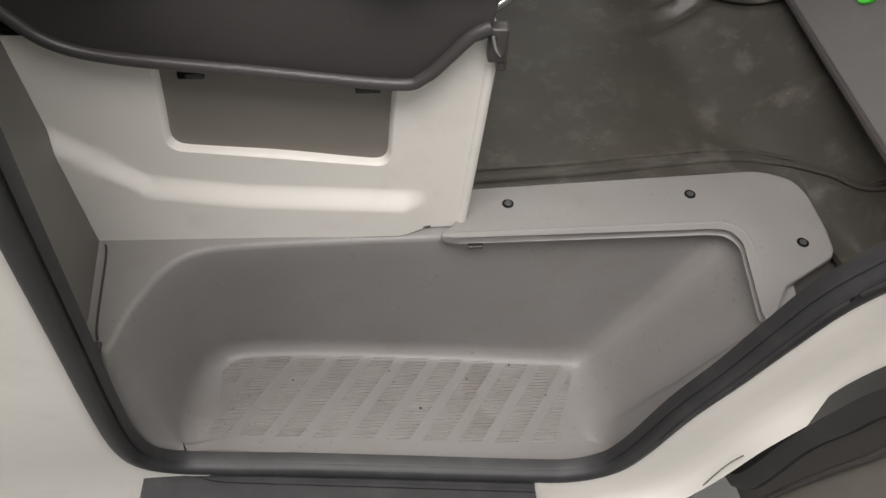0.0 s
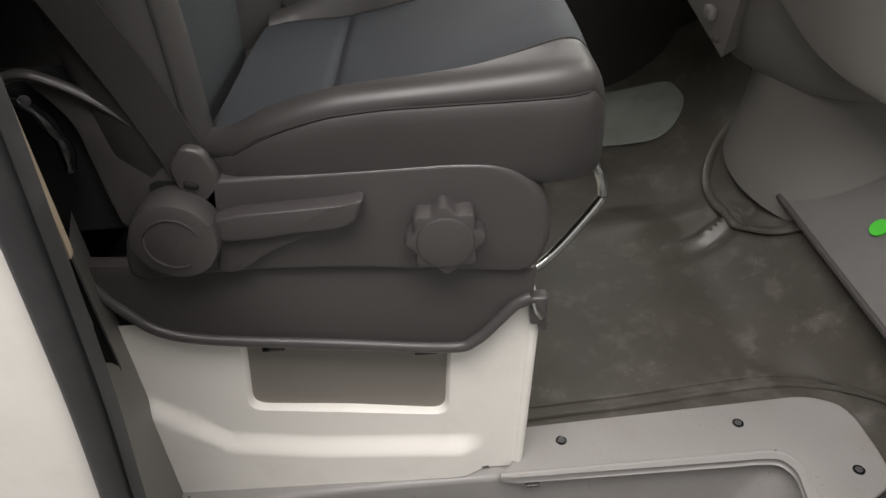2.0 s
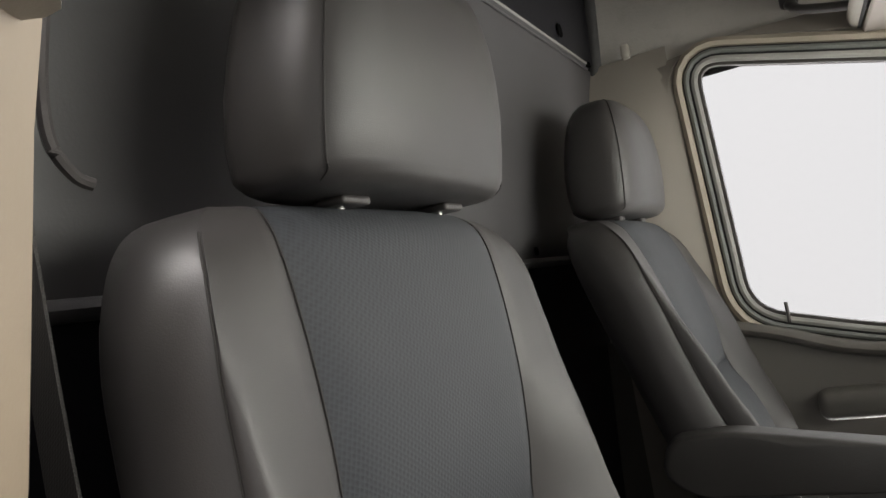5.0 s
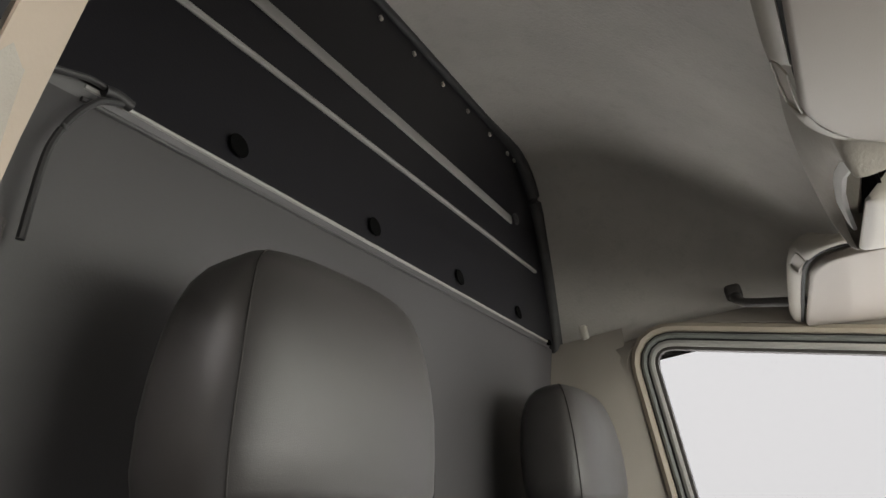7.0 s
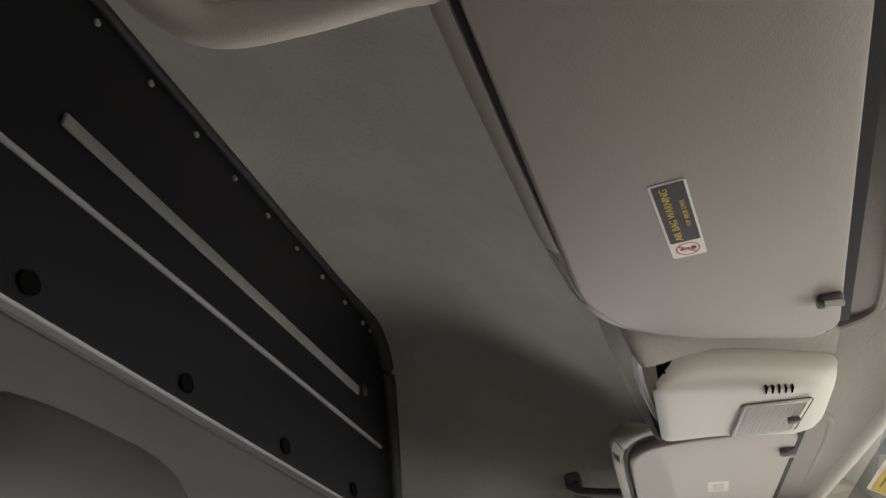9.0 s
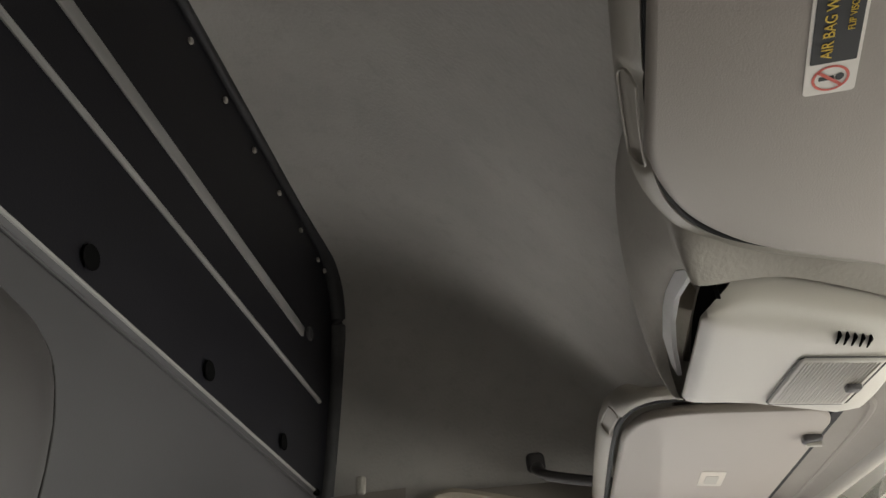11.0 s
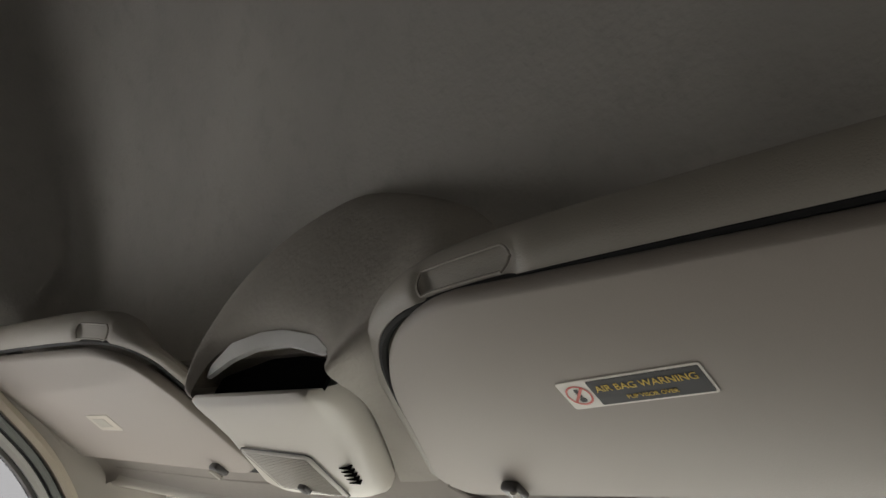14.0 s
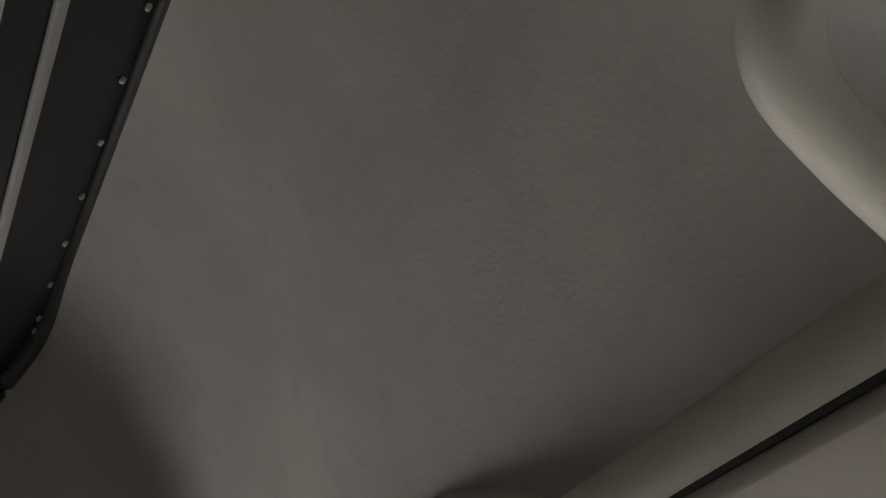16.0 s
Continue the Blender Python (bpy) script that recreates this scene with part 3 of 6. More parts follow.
# ---- passenger-side pillar ----
pillar = thing("door_pillar", "beige-grey pillar trim behind the door opening", "pillar", kind="structure")
pz = span(-0.02, 1.9, 24)
edge_x = lambda z: lerp([(-0.3, -0.50), (-0.06, -0.475), (0.1, -0.445), (0.29, -0.42), (0.44, -0.403), (0.76, -0.388), (1.0, -0.376), (1.3, -0.36), (1.62, -0.32), (1.9, -0.25)], z)
strip_x = lambda z: lerp([(0, -0.452), (0.5, -0.45), (0.76, -0.443), (0.89, -0.434), (0.99, -0.427), (1.12, -0.394), (1.235, -0.374), (1.33, -0.354), (1.42, -0.30), (1.5, -0.24), (1.6, -0.16)], z)
rear_x = lambda z: lerp([(0.5, -0.452), (0.73, -0.448), (0.93, -0.443), (1.01, -0.436), (1.1, -0.420), (1.167, -0.413), (1.24, -0.395), (1.315, -0.376), (1.42, -0.315), (1.5, -0.26), (1.6, -0.18)], z)
rear_y = lambda z: 0.153 + lerp([(0.8, 0.013), (1.0, 0.015), (1.15, 0.033)], z)
part("flange_edge", sheet(lambda z, v: (strip_x(z) + (rear_x(z) - strip_x(z)) * v, 0.153 + (rear_y(z) - 0.153) * v, z), [z for z in pz[:20] if z > 0.5], span(0, 1, 2), 0.004, (-1, 0, 0)), PILLAR, pillar, "tan edge of the pillar flange")
part("outer_cover", sheet(lambda z, v: (edge_x(z) - 0.004 + (strip_x(z) - edge_x(z)) * v, 0.045 + 0.106 * v, z), [z for z in pz[:20] if z > 0.45], span(0, 1, 4)), RUBBER, pillar, "black rubber lined pillar face")
inner = [(-0.003, -0.004), (-0.006, 0.004), (-0.02, 0.012), (-0.06, 0.016), (-0.12, 0.016), (-0.24, 0.016)]
# cover coloured near-black for the shade between pillar and seat
part("cover", sheet(lambda z, v: (rear_x(z) + inner[v][0], rear_y(z) + inner[v][1], z), [z for z in pz if 0.36 < z < 1.2], range(6)), SHADE_BLACK, pillar, "pillar cover blackened for the shade behind the seat")
part("roof_rail", tube([(-0.355, 0.145, 1.3), (-0.328, 0.152, 1.43), (-0.278, 0.162, 1.53), (-0.19, 0.168, 1.578), (-0.08, 0.17, 1.585), (0.08, 0.17, 1.578), (0.3, 0.17, 1.53)], 0.03, 14, 6, 1.2), TRIM, pillar, "beige-grey roof rail trim over the door")
part("lower_cover", sheet(lambda z, v: (lerp([(0, -0.492), (0.2, -0.468), (0.5, -0.435)], z) * (1 - v) - 0.526 * v, 0.06 + 0.25 * v, z), span(-0.0, 0.50, 8), span(0, 1, 5)), DASH, pillar, "grey lower pillar cover")

# ---- seat bases ----


def seat_base(y_out, s, x0, dz, label):
    """White painted pedestal; its outer face at y_out, s is +1 where it runs towards +y."""
    t = thing("seat_plinth", label, "seat plinth", "seat plinths")
    Y = lambda d: y_out + s * d
    h = 0.325 + dz
    out = [(-0.6, -0.005), (-0.008, 0.0), (0.018, h), (-0.02, h + 0.004), (-0.6, h + 0.004)]
    hole = rounded([(-0.390, 0.158), (-0.106, 0.124), (-0.094, 0.27 + dz), (-0.372, 0.31 + dz)], [0.022, 0.022, 0.01, 0.01], 5)
    # face with an opening: bridge the outer outline to the hole
    mid = Vector((-0.24, 0.21))
    fine = []
    for i, p in enumerate(hole):
        q = hole[(i + 1) % len(hole)]
        k = max(1, int((q - p).length / 0.004))
        fine += [p.lerp(q, j / k) for j in range(k)]
    hole = fine
    ring_o = []
    for p in hole:
        d = (Vector(p) - Vector((-0.24, 0.21))).normalized()
        best = None
        for i in range(len(out)):
            a, b = Vector(out[i]), Vector(out[(i + 1) % len(out)])
            e = b - a
            den = d.x * e.y - d.y * e.x
            if abs(den) < 1e-9:
                continue
            q = a - Vector((-0.24, 0.21))
            tt = (q.x * e.y - q.y * e.x) / den
            uu = (q.x * d.y - q.y * d.x) / den
            if tt > 0 and -1e-6 <= uu <= 1 + 1e-6 and (best is None or tt < best):
                best = tt
        ring_o.append(mid + d * best)
    for c in out:
        i = min(range(len(ring_o)), key=lambda k: (ring_o[k] - Vector(c)).length)
        ring_o[i] = Vector(c)

    def bulge(u, v):
        """Pressed step low on the side: the face stands out below it."""
        line = lerp([(-0.6, 0.2), (-0.518, 0.18), (-0.424, 0.098), (-0.3, 0.078), (-0.077, 0.063), (-0.05, 0.06)], u)
        fade = lerp([(-0.09, 1), (-0.055, 0)], u)
        k = max(0.0, min(1.0, (line + 0.018 - v) / 0.034))
        return -0.016 * fade * (k * k * (3 - 2 * k))

    rings = []
    for f in span(0, 1, 110):
        rings.append([(a.x * (1 - f) + b.x * f + x0, Y(bulge(a.x * (1 - f) + b.x * f, a.y * (1 - f) + b.y * f)), a.y * (1 - f) + b.y * f) for a, b in zip(ring_o, hole)])
    c = Vector((-0.24, 0.21))
    rings.append([(p.x + (c - p).normalized().x * 0.004 + x0, Y(0.004), p.y + (c - p).normalized().y * 0.004) for p in hole])
    rings.append([(p.x + (c - p).normalized().x * 0.006 + x0, Y(0.014), p.y + (c - p).normalized().y * 0.006) for p in hole])
    part("side_panel", loft(rings, True, False), WHITE, t)
    part("front_edge", tube([(-0.006 + x0, Y(0.004), 0.004), (0.016 + x0, Y(0.004), h - 0.004)], 0.008, 10, 2), WHITE, t)
    part("front_panel", prism([Vector((0.004, 0.0)), Vector((0.48, 0.0)), Vector((0.48, h)), Vector((0.004, h))], lambda u, v, w: (-0.004 + 0.024 * v / h + x0 - w, Y(u), v), 0.012), WHITE, t)
    part("inner_panel", prism([Vector((-0.6, 0)), Vector((-0.02, 0)), Vector((0.0, h)), Vector((-0.6, h))], lambda u, v, w: (u + x0, Y(0.47 + w), v), 0.014), WHITE, t)
    part("recess_panel", prism(hole, lambda u, v, w: (u + x0, Y(0.012 + w), v), 0.006), PANEL, t, "flat taupe cover panel set into the side")
    part("lid", rbox((-0.3 + x0, Y(0.24), h), (0.58, 0.46, 0.012), 0.003), BLACK, t)
    for cx in (-0.33, -0.13):
        part("clip", rbox((cx + x0, Y(-0.004), 0.281 + dz - 0.11 * (cx + 0.33)), (0.030, 0.012, 0.009), 0.002), GLOSS, t)
    return t


seat_base(0.30, 1, 0, 0, "white painted steel passenger seat base on the cab floor")
seat_base(1.66, -1, 0.05, 0.05, "white painted steel driver seat base on the cab floor")

latch = thing("base_latch", "small black latch at the seat base corner", "latch")
part("body", rbox((0.018, 0.293, 0.325), (0.022, 0.02, 0.045), 0.004), BLACK, latch)
part("pin", tube([(0.012, 0.286, 0.34), (0.016, 0.284, 0.325), (0.022, 0.284, 0.315)], 0.004, 8), CHROME, latch, "bright metal pin")
part("cap", rbox((0.024, 0.293, 0.300), (0.012, 0.016, 0.02), 0.003), BLACK, latch)

# ---- seats ----
INS_X = [(0.50, -0.392), (0.60, -0.388), (0.68, -0.384), (0.78, -0.378), (0.85, -0.389), (0.90, -0.404), (0.93, -0.406), (1.0, -0.400), (1.06, -0.398), (1.12, -0.401), (1.18, -0.408), (1.215, -0.416), (1.232, -0.427), (1.242, -0.441), (1.248, -0.462)]
INS_W = [(0.50, 0.160), (0.68, 0.166), (0.80, 0.169), (0.87, 0.163), (0.915, 0.156), (1.0, 0.160), (1.12, 0.164), (1.20, 0.166), (1.225, 0.164), (1.238, 0.157), (1.248, 0.142)]
CREST_X = [(0.50, -0.326), (0.60, -0.320), (0.70, -0.319), (0.80, -0.325), (0.86, -0.333), (0.925, -0.350), (1.0, -0.366), (1.06, -0.381), (1.12, -0.393), (1.18, -0.408), (1.215, -0.422), (1.232, -0.436), (1.242, -0.45), (1.248, -0.468)]
CREST_W = [(0.50, 0.222), (0.7, 0.236), (0.9, 0.243), (1.1, 0.241), (1.17, 0.234), (1.20, 0.224), (1.222, 0.211), (1.237, 0.194), (1.248, 0.168)]
PIPE_X = [(0.50, -0.362), (0.60, -0.358), (0.68, -0.356), (0.765, -0.357), (0.83, -0.367), (0.88, -0.376), (0.945, -0.386), (1.0, -0.390), (1.06, -0.393), (1.12, -0.398), (1.155, -0.401), (1.19, -0.409), (1.212, -0.420), (1.232, -0.438), (1.242, -0.452), (1.248, -0.47)]
PIPE_W = [(0.50, 0.229), (0.65, 0.244), (0.9, 0.252), (1.12, 0.250), (1.17, 0.245), (1.20, 0.236), (1.222, 0.222), (1.237, 0.204), (1.248, 0.175)]
SIDE_W = [(0.50, 0.240), (0.65, 0.257), (0.9, 0.268), (1.12, 0.268), (1.17, 0.262), (1.20, 0.250), (1.222, 0.235), (1.237, 0.215), (1.248, 0.179)]
REAR_X = [(0.50, -0.47), (0.7, -0.478), (0.9, -0.50), (1.1, -0.52), (1.2, -0.525), (1.235, -0.515), (1.248, -0.50)]
CREASE = 0.916


def smooth(table, x):
    """Rounded values between the rows (x, value) of a table."""
    xs, ys = [p[0] for p in table], [p[1] for p in table]
    if x <= xs[0] or x >= xs[-1]:
        return ys[0] if x <= xs[0] else ys[-1]
    i = max(k for k in range(len(xs) - 1) if xs[k] <= x)
    h = xs[i + 1] - xs[i]
    d = (ys[i + 1] - ys[i]) / h

    def slope(k):
        if k == 0 or k == len(xs) - 1:
            return d
        a, b = (ys[k] - ys[k - 1]) / (xs[k] - xs[k - 1]), (ys[k + 1] - ys[k]) / (xs[k + 1] - xs[k])
        return 0 if a * b <= 0 else 2 * a * b / (a + b)

    t = (x - xs[i]) / h
    return ys[i] * (1 + 2 * t) * (1 - t) ** 2 + slope(i) * h * t * (1 - t) ** 2 + ys[i + 1] * t * t * (3 - 2 * t) - slope(i + 1) * h * t * t * (1 - t)


N_INS, N_BOL, N_EDGE = 8, 7, 6


def back_half(z, worn):
    """Half of the backrest's outline at a height, from the middle of its front round to the middle of its rear: (sideways, forwards). worn: bolster flattened by getting in and out."""
    ai, xi, ac, xc = smooth(INS_W, z), smooth(INS_X, z), smooth(CREST_W, z), smooth(CREST_X, z)
    ap, xp, w, xr = smooth(PIPE_W, z), smooth(PIPE_X, z), smooth(SIDE_W, z), smooth(REAR_X, z)
    if worn:
        low = max(0.0, min(1.0, (1.08 - z) / 0.2))
        ac -= 0.026 * low
        xc -= 0.62 * low * max(0.0, xc - xp)
    fold = 0.009 * math.exp(-((z - CREASE) / 0.009) ** 2)
    pad = 0.010 * max(0.0, min(1.0, abs(z - CREASE) / 0.05))
    out = []
    for k in range(N_INS + 1):
        f = k / N_INS
        out.append((ai * f, xi + pad * (1 - f ** 4) - fold * (1 - f ** 6) - (0.003 if k == N_INS else 0)))
    for k in range(1, N_BOL + 1):
        u = k / N_BOL
        out.append((ai + (ac - ai) * u, xi + (xc - xi) * (0.3 * math.sin(u * math.pi / 2) + 0.7 * u)))
    for k in range(1, N_EDGE + 1):
        u = k / N_EDGE * math.pi / 2
        out.append((ac + (ap - ac) * math.sin(u), xp + (xc - xp) * math.cos(u)))
    out.append((ap - 0.0005, xp - 0.0035))
    for a, x in ((ap + 0.25 * (w - ap), xp - 0.009), (ap + 0.8 * (w - ap), xp - 0.028), (w, xp - 0.05), (w * 0.985, 0.5 * (xp - 0.05 + xr)), (w * 0.93, xr + 0.014), (w * 0.8, xr + 0.003), (w * 0.4, xr), (0, xr)):
        out.append((a, max(x, xr)))
    return out


def cushion_half(x):
    """Half of the cushion's outline at a place along the seat: (sideways, height)."""
    zc = smooth([(-0.35, 0.584), (-0.32, 0.592), (-0.28, 0.612), (-0.19, 0.634), (-0.07, 0.640), (0.0, 0.644), (0.04, 0.646), (0.062, 0.643), (0.078, 0.629), (0.090, 0.602), (0.097, 0.565), (0.096, 0.52)], x)
    zi = smooth([(-0.35, 0.574), (-0.24, 0.576), (-0.2, 0.582), (-0.13, 0.599), (-0.03, 0.624), (0.02, 0.638), (0.05, 0.645), (0.066, 0.642), (0.080, 0.626), (0.091, 0.598), (0.097, 0.56), (0.096, 0.52)], x)
    w = smooth([(-0.35, 0.235), (-0.31, 0.252), (-0.2, 0.256), (0.0, 0.255), (0.035, 0.253), (0.062, 0.246), (0.080, 0.231), (0.090, 0.211), (0.095, 0.185), (0.097, 0.165)], x)
    k_ = w / 0.256
    ai = k_ * smooth([(-0.35, 0.196), (-0.22, 0.192), (-0.1, 0.168), (0.0, 0.155), (0.07, 0.158), (0.1, 0.17)], x)
    ac = k_ * 0.226
    fold = 0.008 * math.exp(-((x + 0.222) / 0.007) ** 2)
    out = []
    for k in range(N_INS + 1):
        f = k / N_INS
        out.append((ai * f, zi + 0.007 * (1 - f ** 3) - fold * (1 - f ** 6) - (0.002 if k == N_INS else 0)))
    for k in range(1, 7):
        u = k / 6
        out.append((ai + (ac - ai) * u, zi + (zc - zi) * math.sin(u * math.pi / 2)))
    zs = min(0.617, zc - 0.020)
    for k in range(1, 6):
        u = k / 5 * math.pi / 2
        out.append((ac + (w * 0.982 - ac) * math.sin(u), zs + (zc - zs) * math.cos(u)))
    out.append((w * 0.978, zs - 0.002))
    for a, z in ((w * 0.99, zs - 0.006), (w, zs - 0.02), (w * 1.004, 0.5 * (zs + 0.535)), (w, 0.545), (w * 0.985, 0.522), (w * 0.96, 0.512)):
        out.append((a, min(z, out[-1][1])))
    return out


Z_ROWS = sorted(set([round(z, 4) for z in span(0.50, 0.88, 19)] + [round(z, 4) for z in span(0.88, 0.95, 21)] + [CREASE] + [round(z, 4) for z in span(0.95, 1.19, 14)] + [1.198, 1.206, 1.214, 1.221, 1.227, 1.232, 1.237, 1.241, 1.245, 1.248]))
X_ROWS = [round(x, 4) for x in span(-0.35, -0.25, 6)] + [-0.243, -0.237, -0.232, -0.228, -0.225, -0.222, -0.219, -0.216, -0.212, -0.207, -0.2, -0.185] + [round(x, 4) for x in span(-0.165, 0.03, 12)] + [0.04, 0.05, 0.058, 0.065, 0.071, 0.076, 0.081, 0.085, 0.088, 0.0905, 0.0925, 0.094, 0.095]


def build_seat(name, cy, s, label, controls, lean, lift, slide, arm, arm_y):
    """A seat with its middle at cy; s=+1: its arm is on the +y side. lean: how the backrest is moved forwards (at the top, and more for each metre down); slide: cushion forwards and up."""
    t = thing(name, label, "seat", "cab seats")
    P = lambda x, y, z: (x + lean[0] + lean[1] * (1.22 - z), cy + 0.003 * s + s * y, z + lift * min(1.0, (1.25 - z) / 0.3))
    sec = [back_half(z, False) for z in Z_ROWS]
    half = {1: sec, -1: [back_half(z, True) for z in Z_ROWS]}
    n = len(sec[0])
    strip = lambda i0, i1, sd, ks: [[P(half[sd][k][i][1], sd * half[sd][k][i][0], Z_ROWS[k]) for i in range(i0, i1)] for k in ks]
    allk = range(len(Z_ROWS))
    mid_k = Z_ROWS.index(CREASE)
    back = part("backrest", join(*[loft(strip(N_INS, n, sd, allk), False) for sd in (1, -1)]), LEATHER, t, "black leatherette backrest with deep side bolsters")
    part("top_cap", loft([[P(q[1], sd * q[0], Z_ROWS[-1]) for q in sec[-1]] for sd in (1, -1)], False), LEATHER, back)
    for ks, nm in ((range(0, mid_k + 1), "lower_insert"), (range(mid_k, len(Z_ROWS)), "upper_insert")):
        rows = [[P(sec[k][i][1], -sec[k][i][0], Z_ROWS[k]) for i in range(N_INS, 0, -1)] + [P(sec[k][i][1], sec[k][i][0], Z_ROWS[k]) for i in range(N_INS + 1)] for k in ks]
        part(nm, loft(rows, False), FABRIC, back, "blue-grey fabric panel of fine diagonal cells")
    ip = N_INS + N_BOL + N_EDGE + 1
    for sd in (1, -1):
        part("side_piping", tube([P(sec[k][ip][1] + 0.0012, sd * (sec[k][ip][0] + 0.0008), Z_ROWS[k]) for k in range(1, len(Z_ROWS) - 5, 2)], 0.001, 6, 3), STITCH, back)
        part("insert_seam", tube([P(sec[k][N_INS][1] + 0.001, sd * sec[k][N_INS][0], Z_ROWS[k]) for k in range(1, len(Z_ROWS) - 1, 2)], 0.0009, 6, 3), STITCH, back)
    # headrest
    Q = lambda x, y, z: (x + lean[0] - 0.02 * (lean[0] > 0) + (0.05 if lean[0] else 0.15) * max(0.0, z - 1.28), cy + 0.022 * s + s * y, z)
    rows = []
    hz = [1.249, 1.251, 1.254, 1.260, 1.268, 1.298, 1.335, 1.37, 1.40, 1.425, 1.444, 1.457, 1.467, 1.474, 1.478]
    hw = [0.128, 0.146, 0.157, 0.164, 0.168, 0.169, 0.167, 0.162, 0.156, 0.148, 0.139, 0.127, 0.110, 0.086, 0.05]
    hf = [-0.398, -0.386, -0.377, -0.370, -0.365, -0.361, -0.360, -0.362, -0.366, -0.372, -0.379, -0.387, -0.398, -0.412, -0.430]
    hb = [-0.455, -0.470, -0.482, -0.493, -0.502, -0.508, -0.510, -0.508, -0.504, -0.498, -0.491, -0.483, -0.474, -0.464, -0.452]
    for z, w, fr, b in zip(hz, hw, hf, hb):
        m, d = (fr + b) / 2, (fr - b) / 2
        ring = []
        for k in range(48):
            a = 2 * math.pi * k / 48
            c, sn = math.cos(a), math.sin(a)
            ring.append(Q(m + d * math.copysign(abs(c) ** 0.55, c) * (1 - 0.06 * abs(sn)), w * math.copysign(abs(sn) ** 0.55, sn), z))
        rows.append(ring)
    head = part("headrest", loft(rows), LEATHER, t, "black leatherette headrest")
    for sd in (1, -1):
        seam = [Q((hf[k] + hb[k]) / 2 + (0.675 - 0.10 * (k < 3)) * (hf[k] - hb[k]) / 2, sd * hw[k] * (0.915 + 0.03 * (k < 3)), hz[k]) for k in range(2, 14)]
        part("headrest_seam", tube(seam, 0.0009, 6, 4), STITCH, head)
    for py in (-0.085, 0.085):
        post = part("headrest_post", tube([Q(-0.435, py, 1.20), Q(-0.435, py, 1.27)], 0.0065, 12, 2), CHROME, t, "steel headrest post")
        part("post_sleeve", join(rbox(Q(-0.43, py, 1.246), (0.034, 0.040, 0.008), 0.0035), disc(Q(-0.43, py, 1.247), "z", 0.012, 0.008, 20, 0.003)), BLACK, post, "black plastic post sleeve")
    # cushion
    C = lambda x, y, z: (x + slide[0], cy + s * y, z + slide[1])
    cs = [cushion_half(x) for x in X_ROWS]
    m = len(cs[0])
    mid_x = X_ROWS.index(-0.222)
    cushion = part("seat_cushion", join(*[loft([[C(X_ROWS[k], sd * a, b) for a, b in cs[k][N_INS:]] for k in range(len(X_ROWS))], False) for sd in (1, -1)],
                                        loft([[C(X_ROWS[-1] - 0.001, sd * a, b) for a, b in cs[-1]] for sd in (1, -1)], False)), LEATHER, t, "black leatherette seat cushion with raised side bolsters")
    for ks, nm in ((range(0, mid_x + 1), "rear_insert"), (range(mid_x, len(X_ROWS)), "front_insert")):
        rows = [[C(X_ROWS[k], -cs[k][i][0], cs[k][i][1]) for i in range(N_INS, 0, -1)] + [C(X_ROWS[k], cs[k][i][0], cs[k][i][1]) for i in range(N_INS + 1)] for k in ks]
        part(nm, loft(rows, False), FABRIC, cushion, "blue-grey fabric panel of fine ribs")
    for sd in (1, -1):
        js = N_INS + 12
        part("cushion_piping", tube([C(X_ROWS[k], sd * (cs[k][js][0] + 0.001), cs[k][js][1] + 0.001) for k in range(2, len(X_ROWS) - 8, 3)], 0.0013, 6, 4), STITCH, cushion)
        part("insert_seam", tube([C(X_ROWS[k], sd * cs[k][N_INS][0], cs[k][N_INS][1] + 0.0008) for k in range(1, len(X_ROWS) - 1, 2)], 0.0012, 6, 3), STITCH, cushion)
    # plastic shell and skirt on both sides
    S = lambda x, y, z: (x + slide[0] * 0.9, cy + s * y, z + slide[1] * 1.35)
    shell_out = rounded([(-0.475, 0.42), (-0.455, 0.495), (-0.37, 0.522), (-0.345, 0.549), (-0.08, 0.552), (-0.02, 0.546), (0.022, 0.505), (0.032, 0.45), (0.012, 0.398), (-0.2, 0.414), (-0.35, 0.425)], [0.03, 0.03, 0.02, 0.012, 0.02, 0.05, 0.04, 0.03, 0.02, 0.01, 0.01], 6)
    for sd in (-1, 1):
        part("side_shell", prism(shell_out, lambda u, v, w: S(u, sd * (0.258 - w), v), 0.045, 0.012, 4), BLACK, t, "black plastic side shell")
        skirt = rounded([(-0.545, 0.44), (-0.520, 0.388), (-0.495, 0.354), (-0.462, 0.325), (-0.40, 0.308), (-0.095, 0.272), (-0.06, 0.281), (-0.018, 0.328), (0.008, 0.338), (0.016, 0.395), (-0.3, 0.425)], [0.005, 0.03, 0.03, 0.03, 0.02, 0.03, 0.02, 0.01, 0.005, 0.01, 0.02], 5)
        lipz = [(-0.538, 0.44), (-0.516, 0.395), (-0.491, 0.362), (-0.460, 0.333), (-0.40, 0.315), (-0.25, 0.297), (-0.10, 0.279), (-0.064, 0.288), (-0.037, 0.315), (-0.012, 0.342), (0.008, 0.352)]
        part("skirt_lip", tube([S(u, sd * (0.2475 + 0.05 * (0.37 - v)), v) for u, v in lipz], 0.008, 10, 5), BLACK, t)
        part("skirt", prism(skirt, lambda u, v, w: S(u, sd * (0.247 + 0.05 * max(0, (0.37 - v)) - w), v), 0.02, 0.004, 3), BLACK, t, "black plastic skirt below the shell")
    part("cushion_pan", rbox(S(-0.19, 0, 0.47), (0.36, 0.44, 0.12), 0.02), BLACK, t)
    part("back_hinge", rbox(S(-0.40, 0, 0.47), (0.14, 0.42, 0.14), 0.03), BLACK, t)
    # armrest: a padded bar, its top rounded over
    y0 = s * (arm_y - cy)
